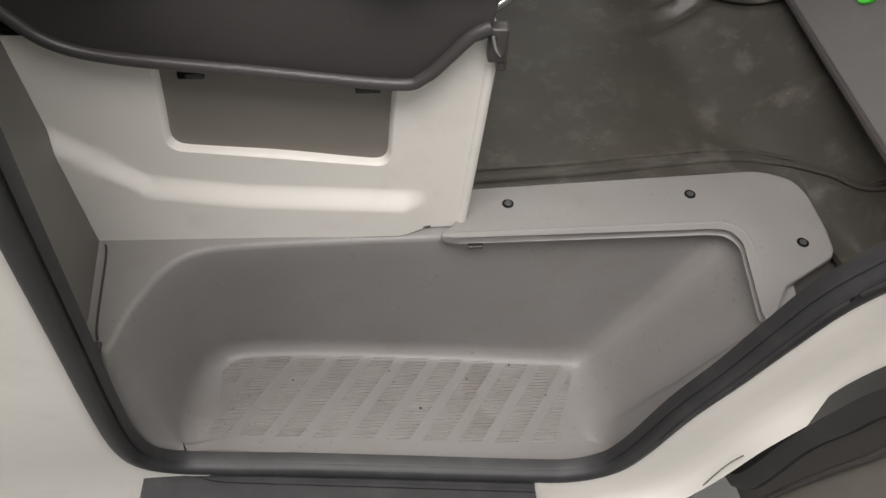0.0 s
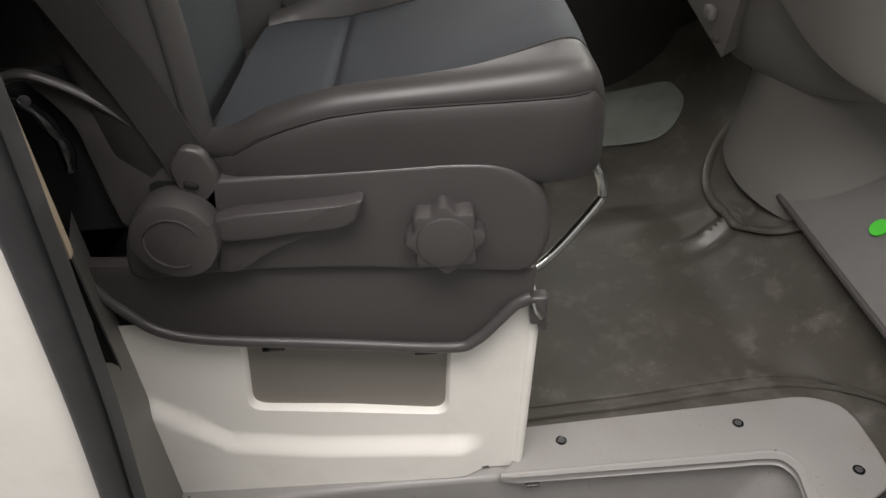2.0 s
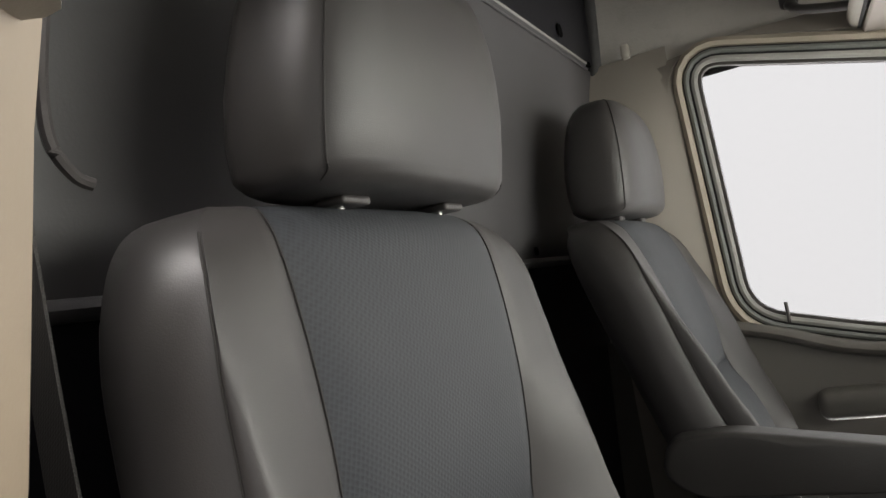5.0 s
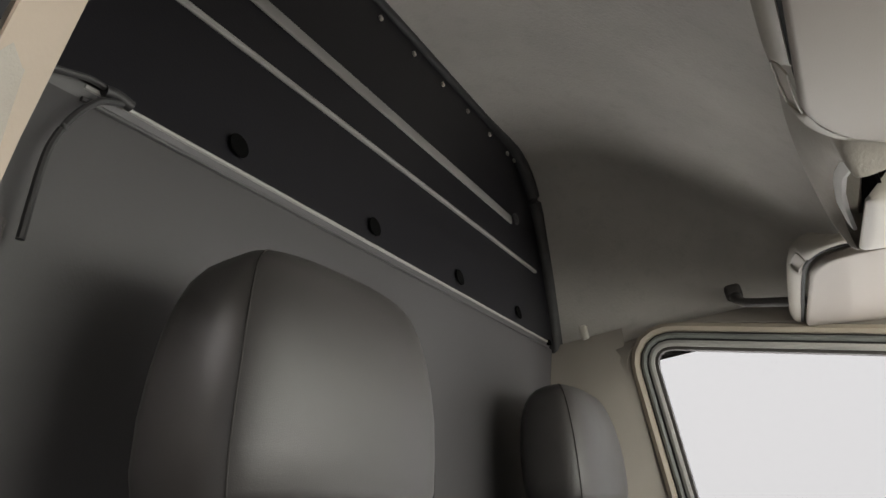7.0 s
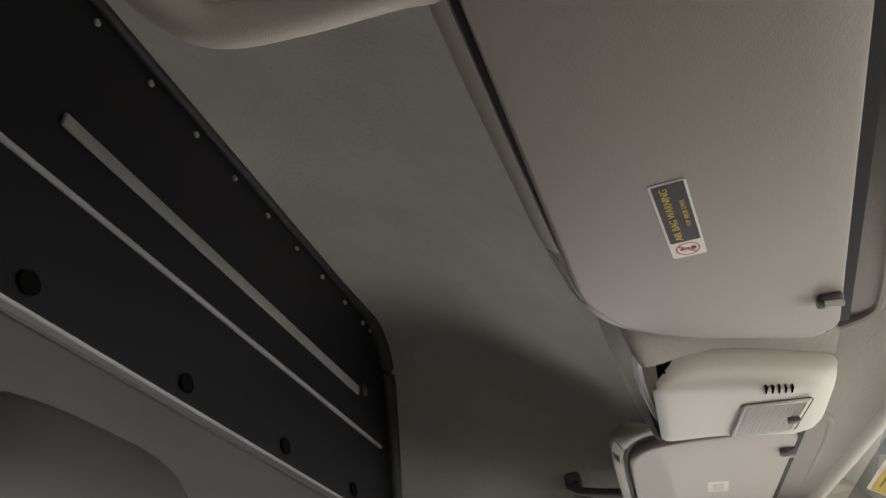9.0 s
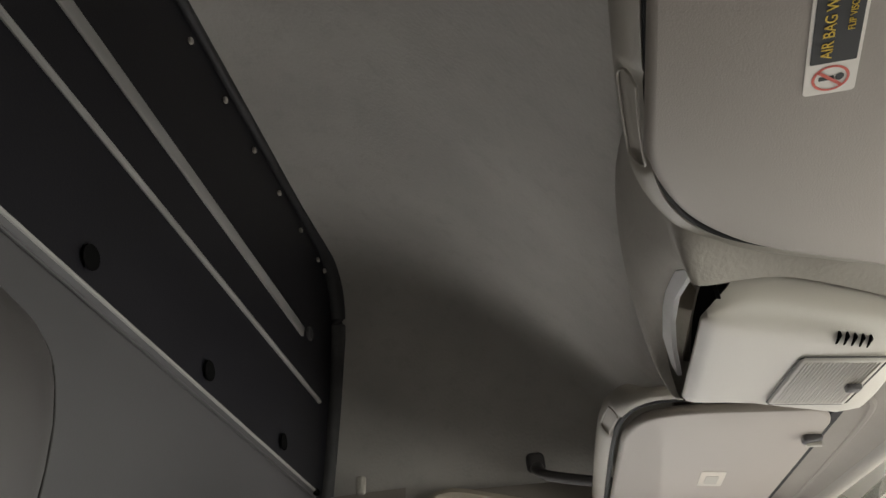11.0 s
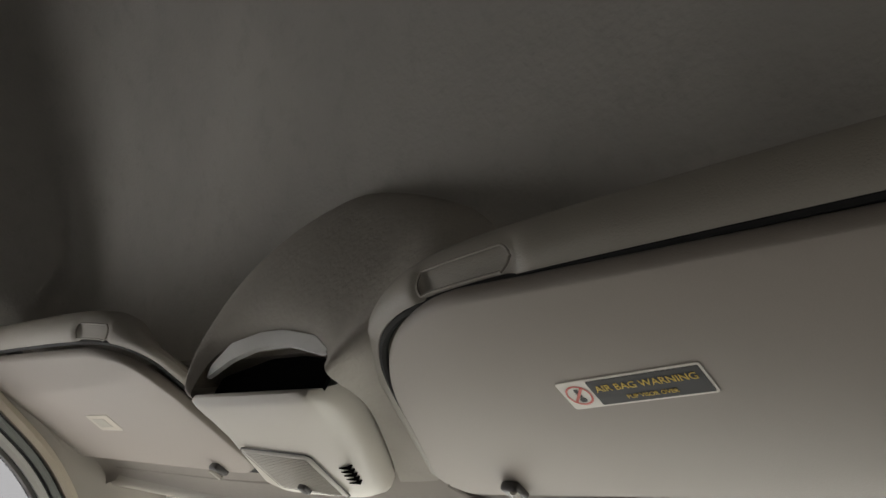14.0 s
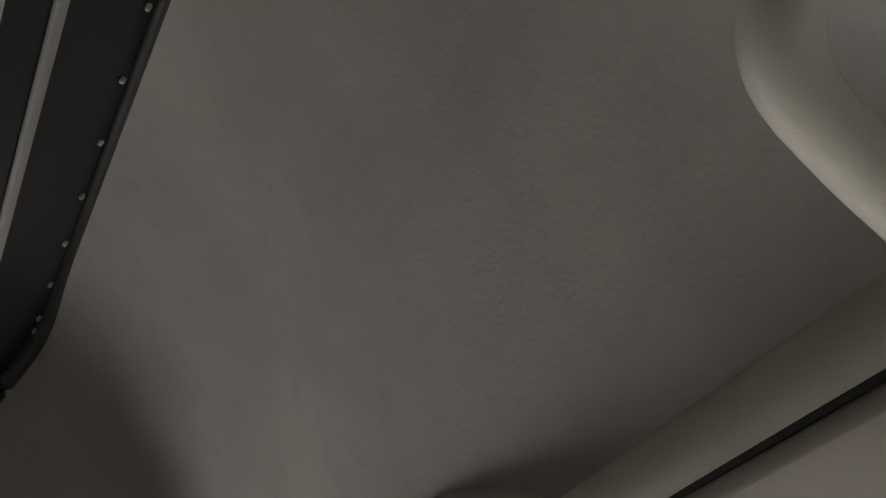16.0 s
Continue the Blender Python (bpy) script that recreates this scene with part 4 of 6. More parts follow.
    ax = rounded([Vector(p) for p in arm], [0.03, 0.02, 0.03, 0.05, 0.014, 0.014, 0.03, 0.03, 0.02], 6)
    ar = part("armrest", prism(ax, lambda u, v, w: (u, cy + s * (y0 + w), v), 0.060, 0.014, 5), ARM, t, "padded black fold-down armrest")
    part("arm_seam", tube([(u, cy + s * (y0 + 0.001), v - 0.022) for u, v in arm[1:4]], 0.0012, 6, 5), STITCH, ar)
    if controls:
        rc = part("recliner_cover", disc(S(-0.389, -0.292, 0.4925), "y", 0.049, 0.05, 40, 0.008), BLACK, t, "round recliner cover")
        part("cover_ring", tube([S(-0.389 + 0.031 * math.cos(a), -0.2925, 0.4925 + 0.031 * math.sin(a)) for a in span(0.3, 5.2, 20)], 0.0013, 6, 0), BLACK, rc)
        lv = rounded([Vector(p) for p in ((-0.345, 0.483), (-0.345, 0.511), (-0.32, 0.517), (-0.20, 0.522), (-0.178, 0.526), (-0.187, 0.500), (-0.205, 0.491), (-0.29, 0.483))], [0.006, 0.006, 0.01, 0.02, 0.006, 0.006, 0.015, 0.02], 4)
        part("recliner_lever", prism(lv, lambda u, v, w: S(u, -0.281 + w, v), 0.025, 0.008, 4), BLACK, t, "black recliner lever")
        fin = rounded([Vector(p) for p in ((-0.36, 0.435), (-0.345, 0.485), (-0.215, 0.494), (-0.24, 0.482), (-0.30, 0.455), (-0.335, 0.432))], [0.01, 0.006, 0.006, 0.03, 0.03, 0.01], 4)
        part("lever_web", prism(fin, lambda u, v, w: S(u, -0.270 + w, v), 0.016, 0.004, 3), BLACK, t, "tapering web under the lever")
        part("lever_collar", tube([S(-0.349, -0.284, 0.478), S(-0.349, -0.284, 0.512)], 0.007, 10, 2), BLACK, t)
        kb = part("adjuster_knob", disc(S(-0.094, -0.285, 0.468), "y", 0.0415, 0.04, 64, 0.005, 8, 0.0042), BLACK, t, "lobed black adjuster knob")
        part("knob_face", disc(S(-0.094, -0.2885, 0.468), "y", 0.0325, 0.01, 40, 0.003), BLACK, kb)
    part("slide_bar", tube([(-0.0 + slide[0], cy - s * 0.105, 0.262), (0.06 + slide[0], cy - s * 0.08, 0.29), (0.128 + slide[0], cy - s * 0.048, 0.35), (0.138 + slide[0], cy - s * 0.04, 0.372), (0.128 + slide[0], cy - s * 0.03, 0.41), (0.10 + slide[0], cy, 0.48)], 0.0075, 10, 5), CHROME, t, "bent steel seat adjuster bar")
    return t


build_seat("passenger_seat", 0.53, 1, "black leatherette passenger seat with blue-grey fabric panels", True, (0.0, 0.0), 0.0, (0.0, 0.0),
           [(-0.40, 0.80), (-0.385, 0.868), (-0.30, 0.872), (-0.20, 0.866), (-0.100, 0.853), (-0.080, 0.826), (-0.098, 0.797), (-0.14, 0.786), (-0.33, 0.776)], 0.742)
build_seat("driver_seat", 1.42, -1, "black leatherette driver seat with fabric panels and raised cushion", False, (0.02, 0.22), 0.018, (0.10, 0.03),
           [(-0.38, 0.83), (-0.36, 0.885), (-0.27, 0.894), (-0.17, 0.879), (-0.035, 0.858), (-0.014, 0.832), (-0.04, 0.803), (-0.10, 0.797), (-0.33, 0.797)], 1.150)

# ---- belts and buckles ----


def strap(points, w, side, thick=0.0016, n=6):
    path = curve(points, n)
    rings = []
    for i, c in enumerate(path):
        d = (path[min(i + 1, len(path) - 1)] - path[max(i - 1, 0)]).normalized()
        u = (Vector(side(i / (len(path) - 1))) - d * d.dot(Vector(side(i / (len(path) - 1))))).normalized()
        v = d.cross(u)
        rings.append([c + u * w / 2 + v * thick, c - u * w / 2 + v * thick, c - u * w / 2 - v * thick, c + u * w / 2 - v * thick])
    return loft(rings)


belt = thing("seat_belt", "black webbing seat belt hanging beside the passenger seat", "seat belt")
part("webbing", strap([(-0.362, 0.285, 0.555), (-0.392, 0.274, 0.66), (-0.425, 0.262, 0.755), (-0.46, 0.254, 0.85), (-0.482, 0.25, 0.93), (-0.498, 0.25, 1.0), (-0.508, 0.25, 1.08), (-0.508, 0.245, 1.25), (-0.51, 0.242, 1.6)], 0.046, lambda t: (1, 0.25 - 0.6 * t, 0.25), 0.001), WEB, belt)
part("anchor", prism(rounded([Vector(p) for p in ((-0.372, 0.50), (-0.345, 0.50), (-0.332, 0.555), (-0.345, 0.585), (-0.365, 0.59), (-0.385, 0.565))], 0.01), lambda u, v, w: (u, 0.272 + w, v), 0.016, 0.005, 3), BLACK, belt, "black belt anchor cover")
part("anchor_slot", rbox((-0.364, 0.271, 0.545), (0.016, 0.006, 0.007), 0.0025, rot=Matrix.Rotation(0.3, 4, "Y")), SHADE_BLACK, belt, "dark slot in the anchor cover")
part("tongue", rbox((-0.472, 0.243, 1.003), (0.014, 0.008, 0.046), 0.003, rot=Matrix.Rotation(-0.58, 4, "Y")), CHROME, belt, "bright belt tongue")
part("tongue_grip", rbox((-0.505, 0.246, 1.036), (0.05, 0.016, 0.022), 0.006, rot=Matrix.Rotation(0.45, 4, "Y")), BLACK, belt)
part("guide_loop", tube([(-0.50, 0.293, 1.48), (-0.50, 0.285, 1.434), (-0.50, 0.272, 1.368), (-0.50, 0.266, 1.327), (-0.50, 0.267, 1.293), (-0.498, 0.279, 1.272), (-0.495, 0.29, 1.266)], 0.0045, 8), BLACK, belt, "thin black guide loop")

lever = thing("seat_side_plate", "black plastic side plate with a folding handle beside the seat", "side plate")
rim_arc = curve([(-0.545, 0.283, 0.63), (-0.535, 0.282, 0.662), (-0.505, 0.28, 0.676), (-0.475, 0.282, 0.666), (-0.44, 0.284, 0.642), (-0.40, 0.287, 0.602), (-0.375, 0.288, 0.565)], 6)
part("rim", tube(rim_arc, 0.007, 10, 0, 0.8), BLACK, lever)
face = rounded([Vector(p) for p in ((-0.512, 0.676), (-0.475, 0.665), (-0.44, 0.641), (-0.40, 0.60), (-0.365, 0.55), (-0.36, 0.49), (-0.46, 0.485), (-0.468, 0.56), (-0.472, 0.62), (-0.492, 0.652))], [0.004, 0.03, 0.03, 0.03, 0.02, 0.01, 0.01, 0.04, 0.03, 0.01], 5)
part("plate", prism(face, lambda u, v, w: (u, 0.287 + w, v), 0.012, 0.003), BLACK, lever)
# black sheet in place of the shade behind the side plate
part("backing", rbox((-0.50, 0.315, 0.57), (0.13, 0.012, 0.2), 0.004), SHADE_BLACK, lever)
part("oval_port", prism([Vector((-0.392 + 0.024 * math.cos(a), 0.532 + 0.012 * math.sin(a) - 0.2 * 0.024 * math.cos(a))) for a in span(0, 2 * math.pi * 23 / 24, 23)], lambda u, v, w: (u, 0.2845 + w, v), 0.003), SHADE_BLACK, lever, "dark oval port")
grip = part("handle", tube([(-0.528, 0.276, 0.652), (-0.508, 0.274, 0.650), (-0.494, 0.274, 0.632), (-0.485, 0.274, 0.612), (-0.482, 0.274, 0.592), (-0.486, 0.275, 0.572)], lambda f: 0.0075 + 0.0035 * abs(math.sin(3.2 * math.pi * f)), 12, 6, 0.7), GLOSS, lever, "glossy black folding handle")
part("handle_pin", disc((-0.502, 0.266, 0.652), "y", 0.006, 0.008, 16, 0.002), STEEL, grip)


def buckle(x, y, z, tilt, label):
    b = thing("belt_buckle", label, "belt buckle", "belt buckles")
    part("stalk", tube([(x - 0.05, y, z - 0.16), (x - 0.02, y, z - 0.05)], 0.011, 8, 2), BLACK, b)
    r = Matrix.Rotation(tilt, 4, "Y")
    part("case", rbox((x - 0.012, y, z - 0.02), (0.03, 0.046, 0.07), 0.006, rot=r), BLACK, b)
    part("release", rbox((x + 0.008, y, z + 0.012), (0.010, 0.032, 0.015), 0.003, rot=r), RED, b, "red release button")
    return b


buckle(-0.285, 0.765, 0.625, 0.9, "black belt buckle with red button beside the passenger seat")
buckle(-0.19, 1.137, 0.632, 0.9, "black belt buckle with red button beside the driver seat")

# ---- partition behind the seats ----
wallp = thing("partition", "dark grey painted steel partition behind the seats", "partition", kind="structure")
PX = lambda z: lerp([(0, -0.66), (1.15, -0.60), (1.2, -0.582), (1.632, -0.513), (1.645, -0.505), (1.78, -0.494), (2.1, -0.463), (2.2, -0.455)], z)


def crop(z):
    """Half width of the sheet at a height."""
    return lerp([(0, 0.80), (1.2, 0.76), (1.62, 0.71), (1.8, 0.69), (1.95, 0.66), (2.04, 0.62), (2.085, 0.57), (2.11, 0.52)], z)


def band(z0, z1, n, x_off=0.0):
    return sheet(lambda z, v: (PX(z) + x_off, MID + crop(z) * (2 * v - 1), z), span(z0, z1, n), span(0, 1, 24), 0.004, (-1, 0, 0))


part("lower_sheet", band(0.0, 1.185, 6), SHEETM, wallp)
part("middle_sheet", band(1.20, 1.632, 8), STEEL, wallp)
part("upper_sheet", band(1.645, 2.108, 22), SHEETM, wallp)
part("ledge", sheet(lambda u, v: (-0.513 + 0.008 * u, MID - 0.66 + 1.335 * v, 1.632 + 0.012 * u), span(0, 1, 3), span(0, 1, 8), 0.004, (0, 0, 1)), STEEL, wallp)
part("ledge_bead", tube([(-0.508, MID - 0.62, 1.6435), (-0.508, MID + 0.665, 1.6435)], 0.0035, 8, 12), STRIP, wallp)
part("ledge_bead", tube([(-0.511, MID - 0.62, 1.631), (-0.511, MID + 0.665, 1.631)], 0.0025, 8, 12), STEEL, wallp)
part("crease", tube([(-0.488, MID - 0.645, 1.808), (-0.488, MID + 0.61, 1.808)], 0.0045, 8, 12), STRIP, wallp)
part("waist_bead", tube([(-0.585, MID - 0.74, 1.193), (-0.585, MID + 0.74, 1.193)], 0.012, 10, 12, 0.8), STEEL, wallp)
# pressed swage built as a bar, coloured paler than the sheet
for a, b in ((0.53, 1.455), (0.36, 0.42)):
    part("swage_bar", rbox((PX(1.897) + 0.003, (a + b) / 2, 1.897), (0.006, b - a, 0.020), 0.002, rot=Matrix.Rotation(0.09, 4, "Y")), STRIP, wallp, "pale bar for the swage pressed into the sheet")
part("end_boss", disc((PX(1.9), 1.49, 1.912), "x", 0.014, 0.008, 24, 0.003), STEEL, wallp)
for y in (0.555, 0.848, 1.142, 1.438):
    part("bolt_hole", disc((PX(1.671) + 0.003, y, 1.671), "x", 0.015, 0.0016, 24), HOLE, wallp, "round black hole")
part("bolt_hole", disc((PX(1.2) + 0.004, 1.27, 1.215), "x", 0.008, 0.003, 16), HOLE, wallp)
part("grommet", tube([(-0.500, 0.405, 1.642), (-0.499, 0.388, 1.645), (-0.499, 0.374, 1.643)], 0.0058, 10, 4), RUBBER, wallp, "black rubber grommet at the ledge's end")
part("cable", tube([(-0.500, 0.392, 1.645), (-0.497, 0.36, 1.645), (-0.496, 0.335, 1.638), (-0.496, 0.30, 1.630), (-0.497, 0.24, 1.62)], 0.0032, 8, 6), RUBBER, wallp, "black taped cable")
part("cable", tube([(-0.500, 0.395, 1.640), (-0.499, 0.37, 1.628), (-0.500, 0.348, 1.602), (-0.503, 0.332, 1.571), (-0.508, 0.326, 1.542), (-0.52, 0.322, 1.48)], 0.0036, 8, 6), RUBBER, wallp, "black cable")
part("slot", rbox((-0.512, MID + 0.66, 1.642), (0.02, 0.02, 0.012), 0.003), HOLE, wallp)
ys_ = [0.411 + 0.1195 * k for k in range(9)] + [1.475, 1.519]
# pale non-metal colour stands in for the glint of the rivets
for y in ys_:
    part("rivet", disc((PX(2.080) + 0.001, y, 2.080), "x", 0.0055, 0.006, 14, 0.002), CONSOLE, wallp, "small rivet head, pale in place of its glint")
edge = [(PX(z) + 0.006, MID + crop(z) + 0.006, z) for z in (1.2, 1.4, 1.62, 1.8, 1.95, 2.04, 2.085)]
edge += [(PX(2.11) + 0.004, y, 2.114) for y in (1.5, 1.4, 1.2, 0.98, 0.76, 0.56, 0.46)]
edge += [(PX(z) + 0.006, MID - crop(z) - 0.004, z) for z in (2.085, 2.04, 1.95, 1.8, 1.62)]
part("edge_seal", tube(edge, lambda f: 0.021 if f < 0.33 else max(0.009, 0.021 - 0.09 * (f - 0.33)), 12, 6), RUBBER, wallp, "black rubber seal round the partition")

# ---- headliner ----
ceiling = thing("ceiling", "dark grey felt headliner arching up to a high roof", "headliner", kind="structure")
PROFILE = [(-0.56, 2.128), (-0.46, 2.122), (-0.33, 2.085), (-0.2, 2.01), (-0.08, 1.91), (0.02, 1.81), (0.09, 1.73), (0.15, 1.655), (0.19, 1.59)]
CROSS = [(0, 1.0), (0.30, 1.0), (0.42, 0.998), (0.50, 0.985), (0.545, 0.955), (0.58, 0.89), (0.602, 0.78), (0.62, 0.6), (0.64, 0.35), (0.655, 0.12), (0.668, -0.05), (0.675, -0.2)]
prof = curve([(x, 0, z) for x, z in PROFILE], 4)
ZB = 1.60


def roof(i, j):
    p = prof[i]
    k = abs(j)
    a, f = cross_pts[k]
    h = max(p.z - ZB, 0.0)
    if j > 0:
        a += 0.05 * max(0.0, min(1.0, (a - 0.4) / 0.12))
    if j < 0:
        a += 0.10 * max(0.0, min(1.0, (a - 0.4) / 0.2))
    return (p.x, MID + math.copysign(a, j), ZB + h * f if f > 0 else ZB + f * 0.25)


cross_pts = [(q.x, q.z) for q in curve([(a, 0, f) for a, f in CROSS], 3)]
nj = len(cross_pts) - 1
part("felt", sheet(roof, range(len(prof)), range(-nj, nj + 1), 0.006, (0, 0, 1)), FELT, ceiling)

# ---- header over the windscreen ----
header = thing("header_panel", "beige-grey felt header panel over the windscreen", "header panel", kind="structure")
HZ = lambda x, y=0.98: 1.549 - 0.15 * (x - 0.06)
hx = [0.13, 0.14, 0.16, 0.2, 0.3, 0.36]
hz_ = [0.016, 0.014, 0.012, 0.014, 0.012, 0.003, 0.001, -0.004, -0.012]
header_end = lambda y: 0.415 - 0.09 * abs(y - MID)


def header_pt(k, v):
    y = MID + 0.78 * v
    x = hx[k] if k < 5 else lerp([(5, max(0.335, header_end(y) - 0.05)), (8, header_end(y))], k)
    return (x, y, HZ(x, y) + hz_[k] - 0.06 * max(0, abs(v) - 0.86) / 0.14)


part("panel", sheet(header_pt, range(9), span(-1, 1, 40), 0.008, (0.2, 0, 1)), HEADER, header)
part("front_strip", tube([(header_end(y) + 0.014, y, HZ(header_end(y)) - 0.006 - 0.05 * max(0, abs(y - MID) - 0.67)) for y in span(MID - 0.78, MID + 0.78, 16)], 0.018, 10, 2, 0.8), TRIM, header, "grey strip along the windscreen")
for line in ([(0.288, 0.27), (0.302, 0.414), (0.320, 0.521), (0.343, 0.675), (0.357, 0.80), (0.350, 0.836), (0.325, 0.857)], [(0.345, 1.66), (0.354, 1.4), (0.357, 1.22), (0.347, 1.16), (0.32, 1.142)]):
    part("recess_edge", tube([(x, y, HZ(x) + 0.004) for x, y in line], 0.0055, 8, 6), HEADER, header, "soft edge of the visor recess")
# felt fairing that rises from the console's rear mouth to the roof
mouth_ring = [(0.15, 1.046, 1.525), (0.114, 1.048, 1.497), (0.108, 1.05, 1.515), (0.106, 1.032, 1.548), (0.106, 0.985, 1.563), (0.106, 0.94, 1.562), (0.107, 0.88, 1.551), (0.109, 0.848, 1.534), (0.113, 0.840, 1.515), (0.2, 0.872, 1.528), (0.33, 0.935, 1.512)]
low_ring = [(0.15, 1.06, 1.53), (0.112, 1.058, 1.50), (0.099, 1.062, 1.525), (0.092, 1.045, 1.56), (0.088, 0.99, 1.585), (0.086, 0.94, 1.59), (0.09, 0.865, 1.575), (0.098, 0.828, 1.55), (0.108, 0.820, 1.528), (0.2, 0.858, 1.531), (0.33, 0.915, 1.513)]
mid_ring = [(0.15, 1.07, 1.535), (0.115, 1.068, 1.51), (0.098, 1.062, 1.55), (0.086, 1.035, 1.605), (0.078, 0.985, 1.645), (0.076, 0.93, 1.66), (0.08, 0.865, 1.645), (0.088, 0.795, 1.60), (0.100, 0.77, 1.555), (0.2, 0.838, 1.533), (0.33, 0.89, 1.515)]
top_ring = [(0.16, 1.08, 1.54), (0.125, 1.08, 1.52), (0.108, 1.068, 1.57), (0.098, 1.035, 1.635), (0.09, 0.98, 1.685), (0.084, 0.915, 1.71), (0.084, 0.86, 1.71), (0.088, 0.765, 1.665), (0.098, 0.72, 1.59), (0.2, 0.815, 1.536), (0.33, 0.865, 1.518)]
far_ring = [(0.2, 1.10, 1.55), (0.22, 1.10, 1.53), (0.2, 1.08, 1.58), (0.18, 1.05, 1.66), (0.15, 1.0, 1.71), (0.13, 0.93, 1.75), (0.12, 0.84, 1.74), (0.12, 0.74, 1.69), (0.13, 0.69, 1.62), (0.21, 0.78, 1.55), (0.33, 0.83, 1.525)]
arches = [curve(r, 8) for r in (mouth_ring, low_ring, mid_ring, top_ring, far_ring)]
grid = []
for q in zip(*arches):
    grid.append(curve(q, 6))
part("console_fairing", loft(grid, False, False), material("warm grey felt", (0.37, 0.345, 0.305), 0.95, vary=0.1, size=7, bump=0.9, grain=170, stain=(0.27, 0.25, 0.22), amount=0.35, stain_size=30), header, "soft felt fairing above the console")


def frame_rim(path, slot, mirror):
    """Moulded rim round a visor: a rounded bead swept along its rear and inner edge, with a finger slot."""
    line = curve([(x, y, 0) for x, y in path], 14)
    prof_r = [(-0.001, 0.004), (0.004, -0.003), (0.010, -0.001), (0.0155, 0.007), (0.018, 0.018), (0.017, 0.029), (0.012, 0.039), (0.002, 0.045), (-0.02, 0.047)]
    rings, below, above = [], [], []
    for i, c in enumerate(line):
        d = (line[min(i + 1, len(line) - 1)] - line[max(i - 1, 0)]).normalized()
        n = Vector((d.y, -d.x, 0))
        if n.dot(c - Vector((0.2, 0.45 if not mirror else 1.5, 0))) < 0:
            n = -n
        turn = abs(d.x)
        tall = 1.0 - 0.62 * min(1, turn ** 1.5 * 1.15)
        into = max(0, min(1, (c.y - slot[0]) / 0.012)) * max(0, min(1, (slot[1] - c.y) / 0.012))
        into = into * into * (3 - 2 * into) * (1 if turn < 0.8 else 0)
        ring = []
        for k, (o, h) in enumerate(prof_r):
            cut = into * (0.0065 if k in (2, 3) else 0.002 if k in (1, 4) else 0.0)
            ring.append(Vector((c.x, c.y, HZ(c.x, c.y))) + n * (o - min(cut, o)) + Vector((0, 0, h * tall + (0.002 * into if k < 4 else 0))))
        rings.append(ring)
        if slot[0] + 0.004 < c.y < slot[1] - 0.004 and turn < 0.8:
            at = Vector((c.x, c.y, HZ(c.x, c.y)))
            below.append(at + n * 0.0085 + Vector((0, 0, -0.0015)))
            above.append(at + n * 0.0165 + Vector((0, 0, 0.016 * tall)))
    ring = below[1:-1:2] + [below[-1].lerp(above[-1], 0.5)] + above[-2:0:-2] + [below[0].lerp(above[0], 0.5)]
    return loft(rings, False, False), tube(ring + ring[:1], 0.0011, 8, 3)


PATH_P = [(0.040, 0.17), (0.047, 0.35), (0.055, 0.5), (0.063, 0.62), (0.073, 0.70), (0.088, 0.748), (0.115, 0.785), (0.16, 0.812), (0.25, 0.838), (0.31, 0.855)]
PATH_D = [(0.038, 1.74), (0.042, 1.6), (0.046, 1.45), (0.05, 1.33), (0.056, 1.25), (0.068, 1.20), (0.09, 1.168), (0.13, 1.155), (0.25, 1.15), (0.31, 1.15)]
for path_, slot_, mirror_ in ((PATH_P, (0.603, 0.712), False), (PATH_D, (1.205, 1.287), True)):
    bead, lip_ = frame_rim(path_, slot_, mirror_)
    vr = part("visor_rim", bead, TRIM, header, "moulded plastic rim with finger slot behind the visor")
    part("slot_lip", lip_, TRIM, vr)

# ---- sun visors ----


def visor(o, path, y_in, y_out, sticker):
    s = 1 if y_out > y_in else -1
    t = thing("sun_visor", "taupe vinyl sun visor folded up, with airbag warning sticker" if sticker else "taupe vinyl sun visor folded up, with small blank label", "sun visor", "sun visors")
    V = lambda u, v, w: (u, v, HZ(u, v) - 0.001 - w)
    part("panel", prism(rounded([Vector(p) for p in o], [0.06, 0.05, 0.05, 0.03, 0.03, 0.05, 0.05], 6), V, 0.014, 0.006, 4), VISOR, t)
    # black strips along the visor's edges carry the shade of its gaps
    part("rear_gap", tube([(x + 0.001, y, HZ(x, y) + 0.001) for x, y in path], 0.0044, 8, 6), SHADE_BLACK, t, "black strip for the shade in the gap behind the visor")
    gx0, gx1 = (0.316, 0.268) if s < 0 else (0.309, 0.289)
    part("hinge_rod", tube([(0.318, y_in + s * 0.03, HZ(0.31) + 0.002), (gx1 + 0.004, y_out, HZ(0.29, y_out) + 0.002)], 0.004, 8, 3), BLACK, t)
    part("gap_shadow", prism([Vector((gx0, y_in)), Vector((gx0 + 0.012, y_in)), Vector((gx1 + 0.012, y_out)), Vector((gx1, y_out))], lambda u, v, w: (u, v, HZ(u, v) - 0.004 + w), 0.014), SHADE_BLACK, t, "black strip for the shade in the pivot channel")
    c = part("clip", rbox((0.293, y_in + s * 0.082, HZ(0.293) - 0.018), (0.024, 0.02, 0.01), 0.004), BLACK, t, "black plastic visor clip")
    part("clip_bar", tube([(0.285, y_in + s * 0.087, HZ(0.285) - 0.0235), (0.303, y_in + s * 0.084, HZ(0.303) - 0.0235)], 0.004, 8, 2), CONSOLE, c)
    return t, V


v1, V1 = visor([(0.062, 0.69), (0.096, 0.757), (0.15, 0.80), (0.29, 0.845), (0.314, 0.82), (0.264, 0.235), (0.046, 0.235)], PATH_P, 0.83, 0.235, True)
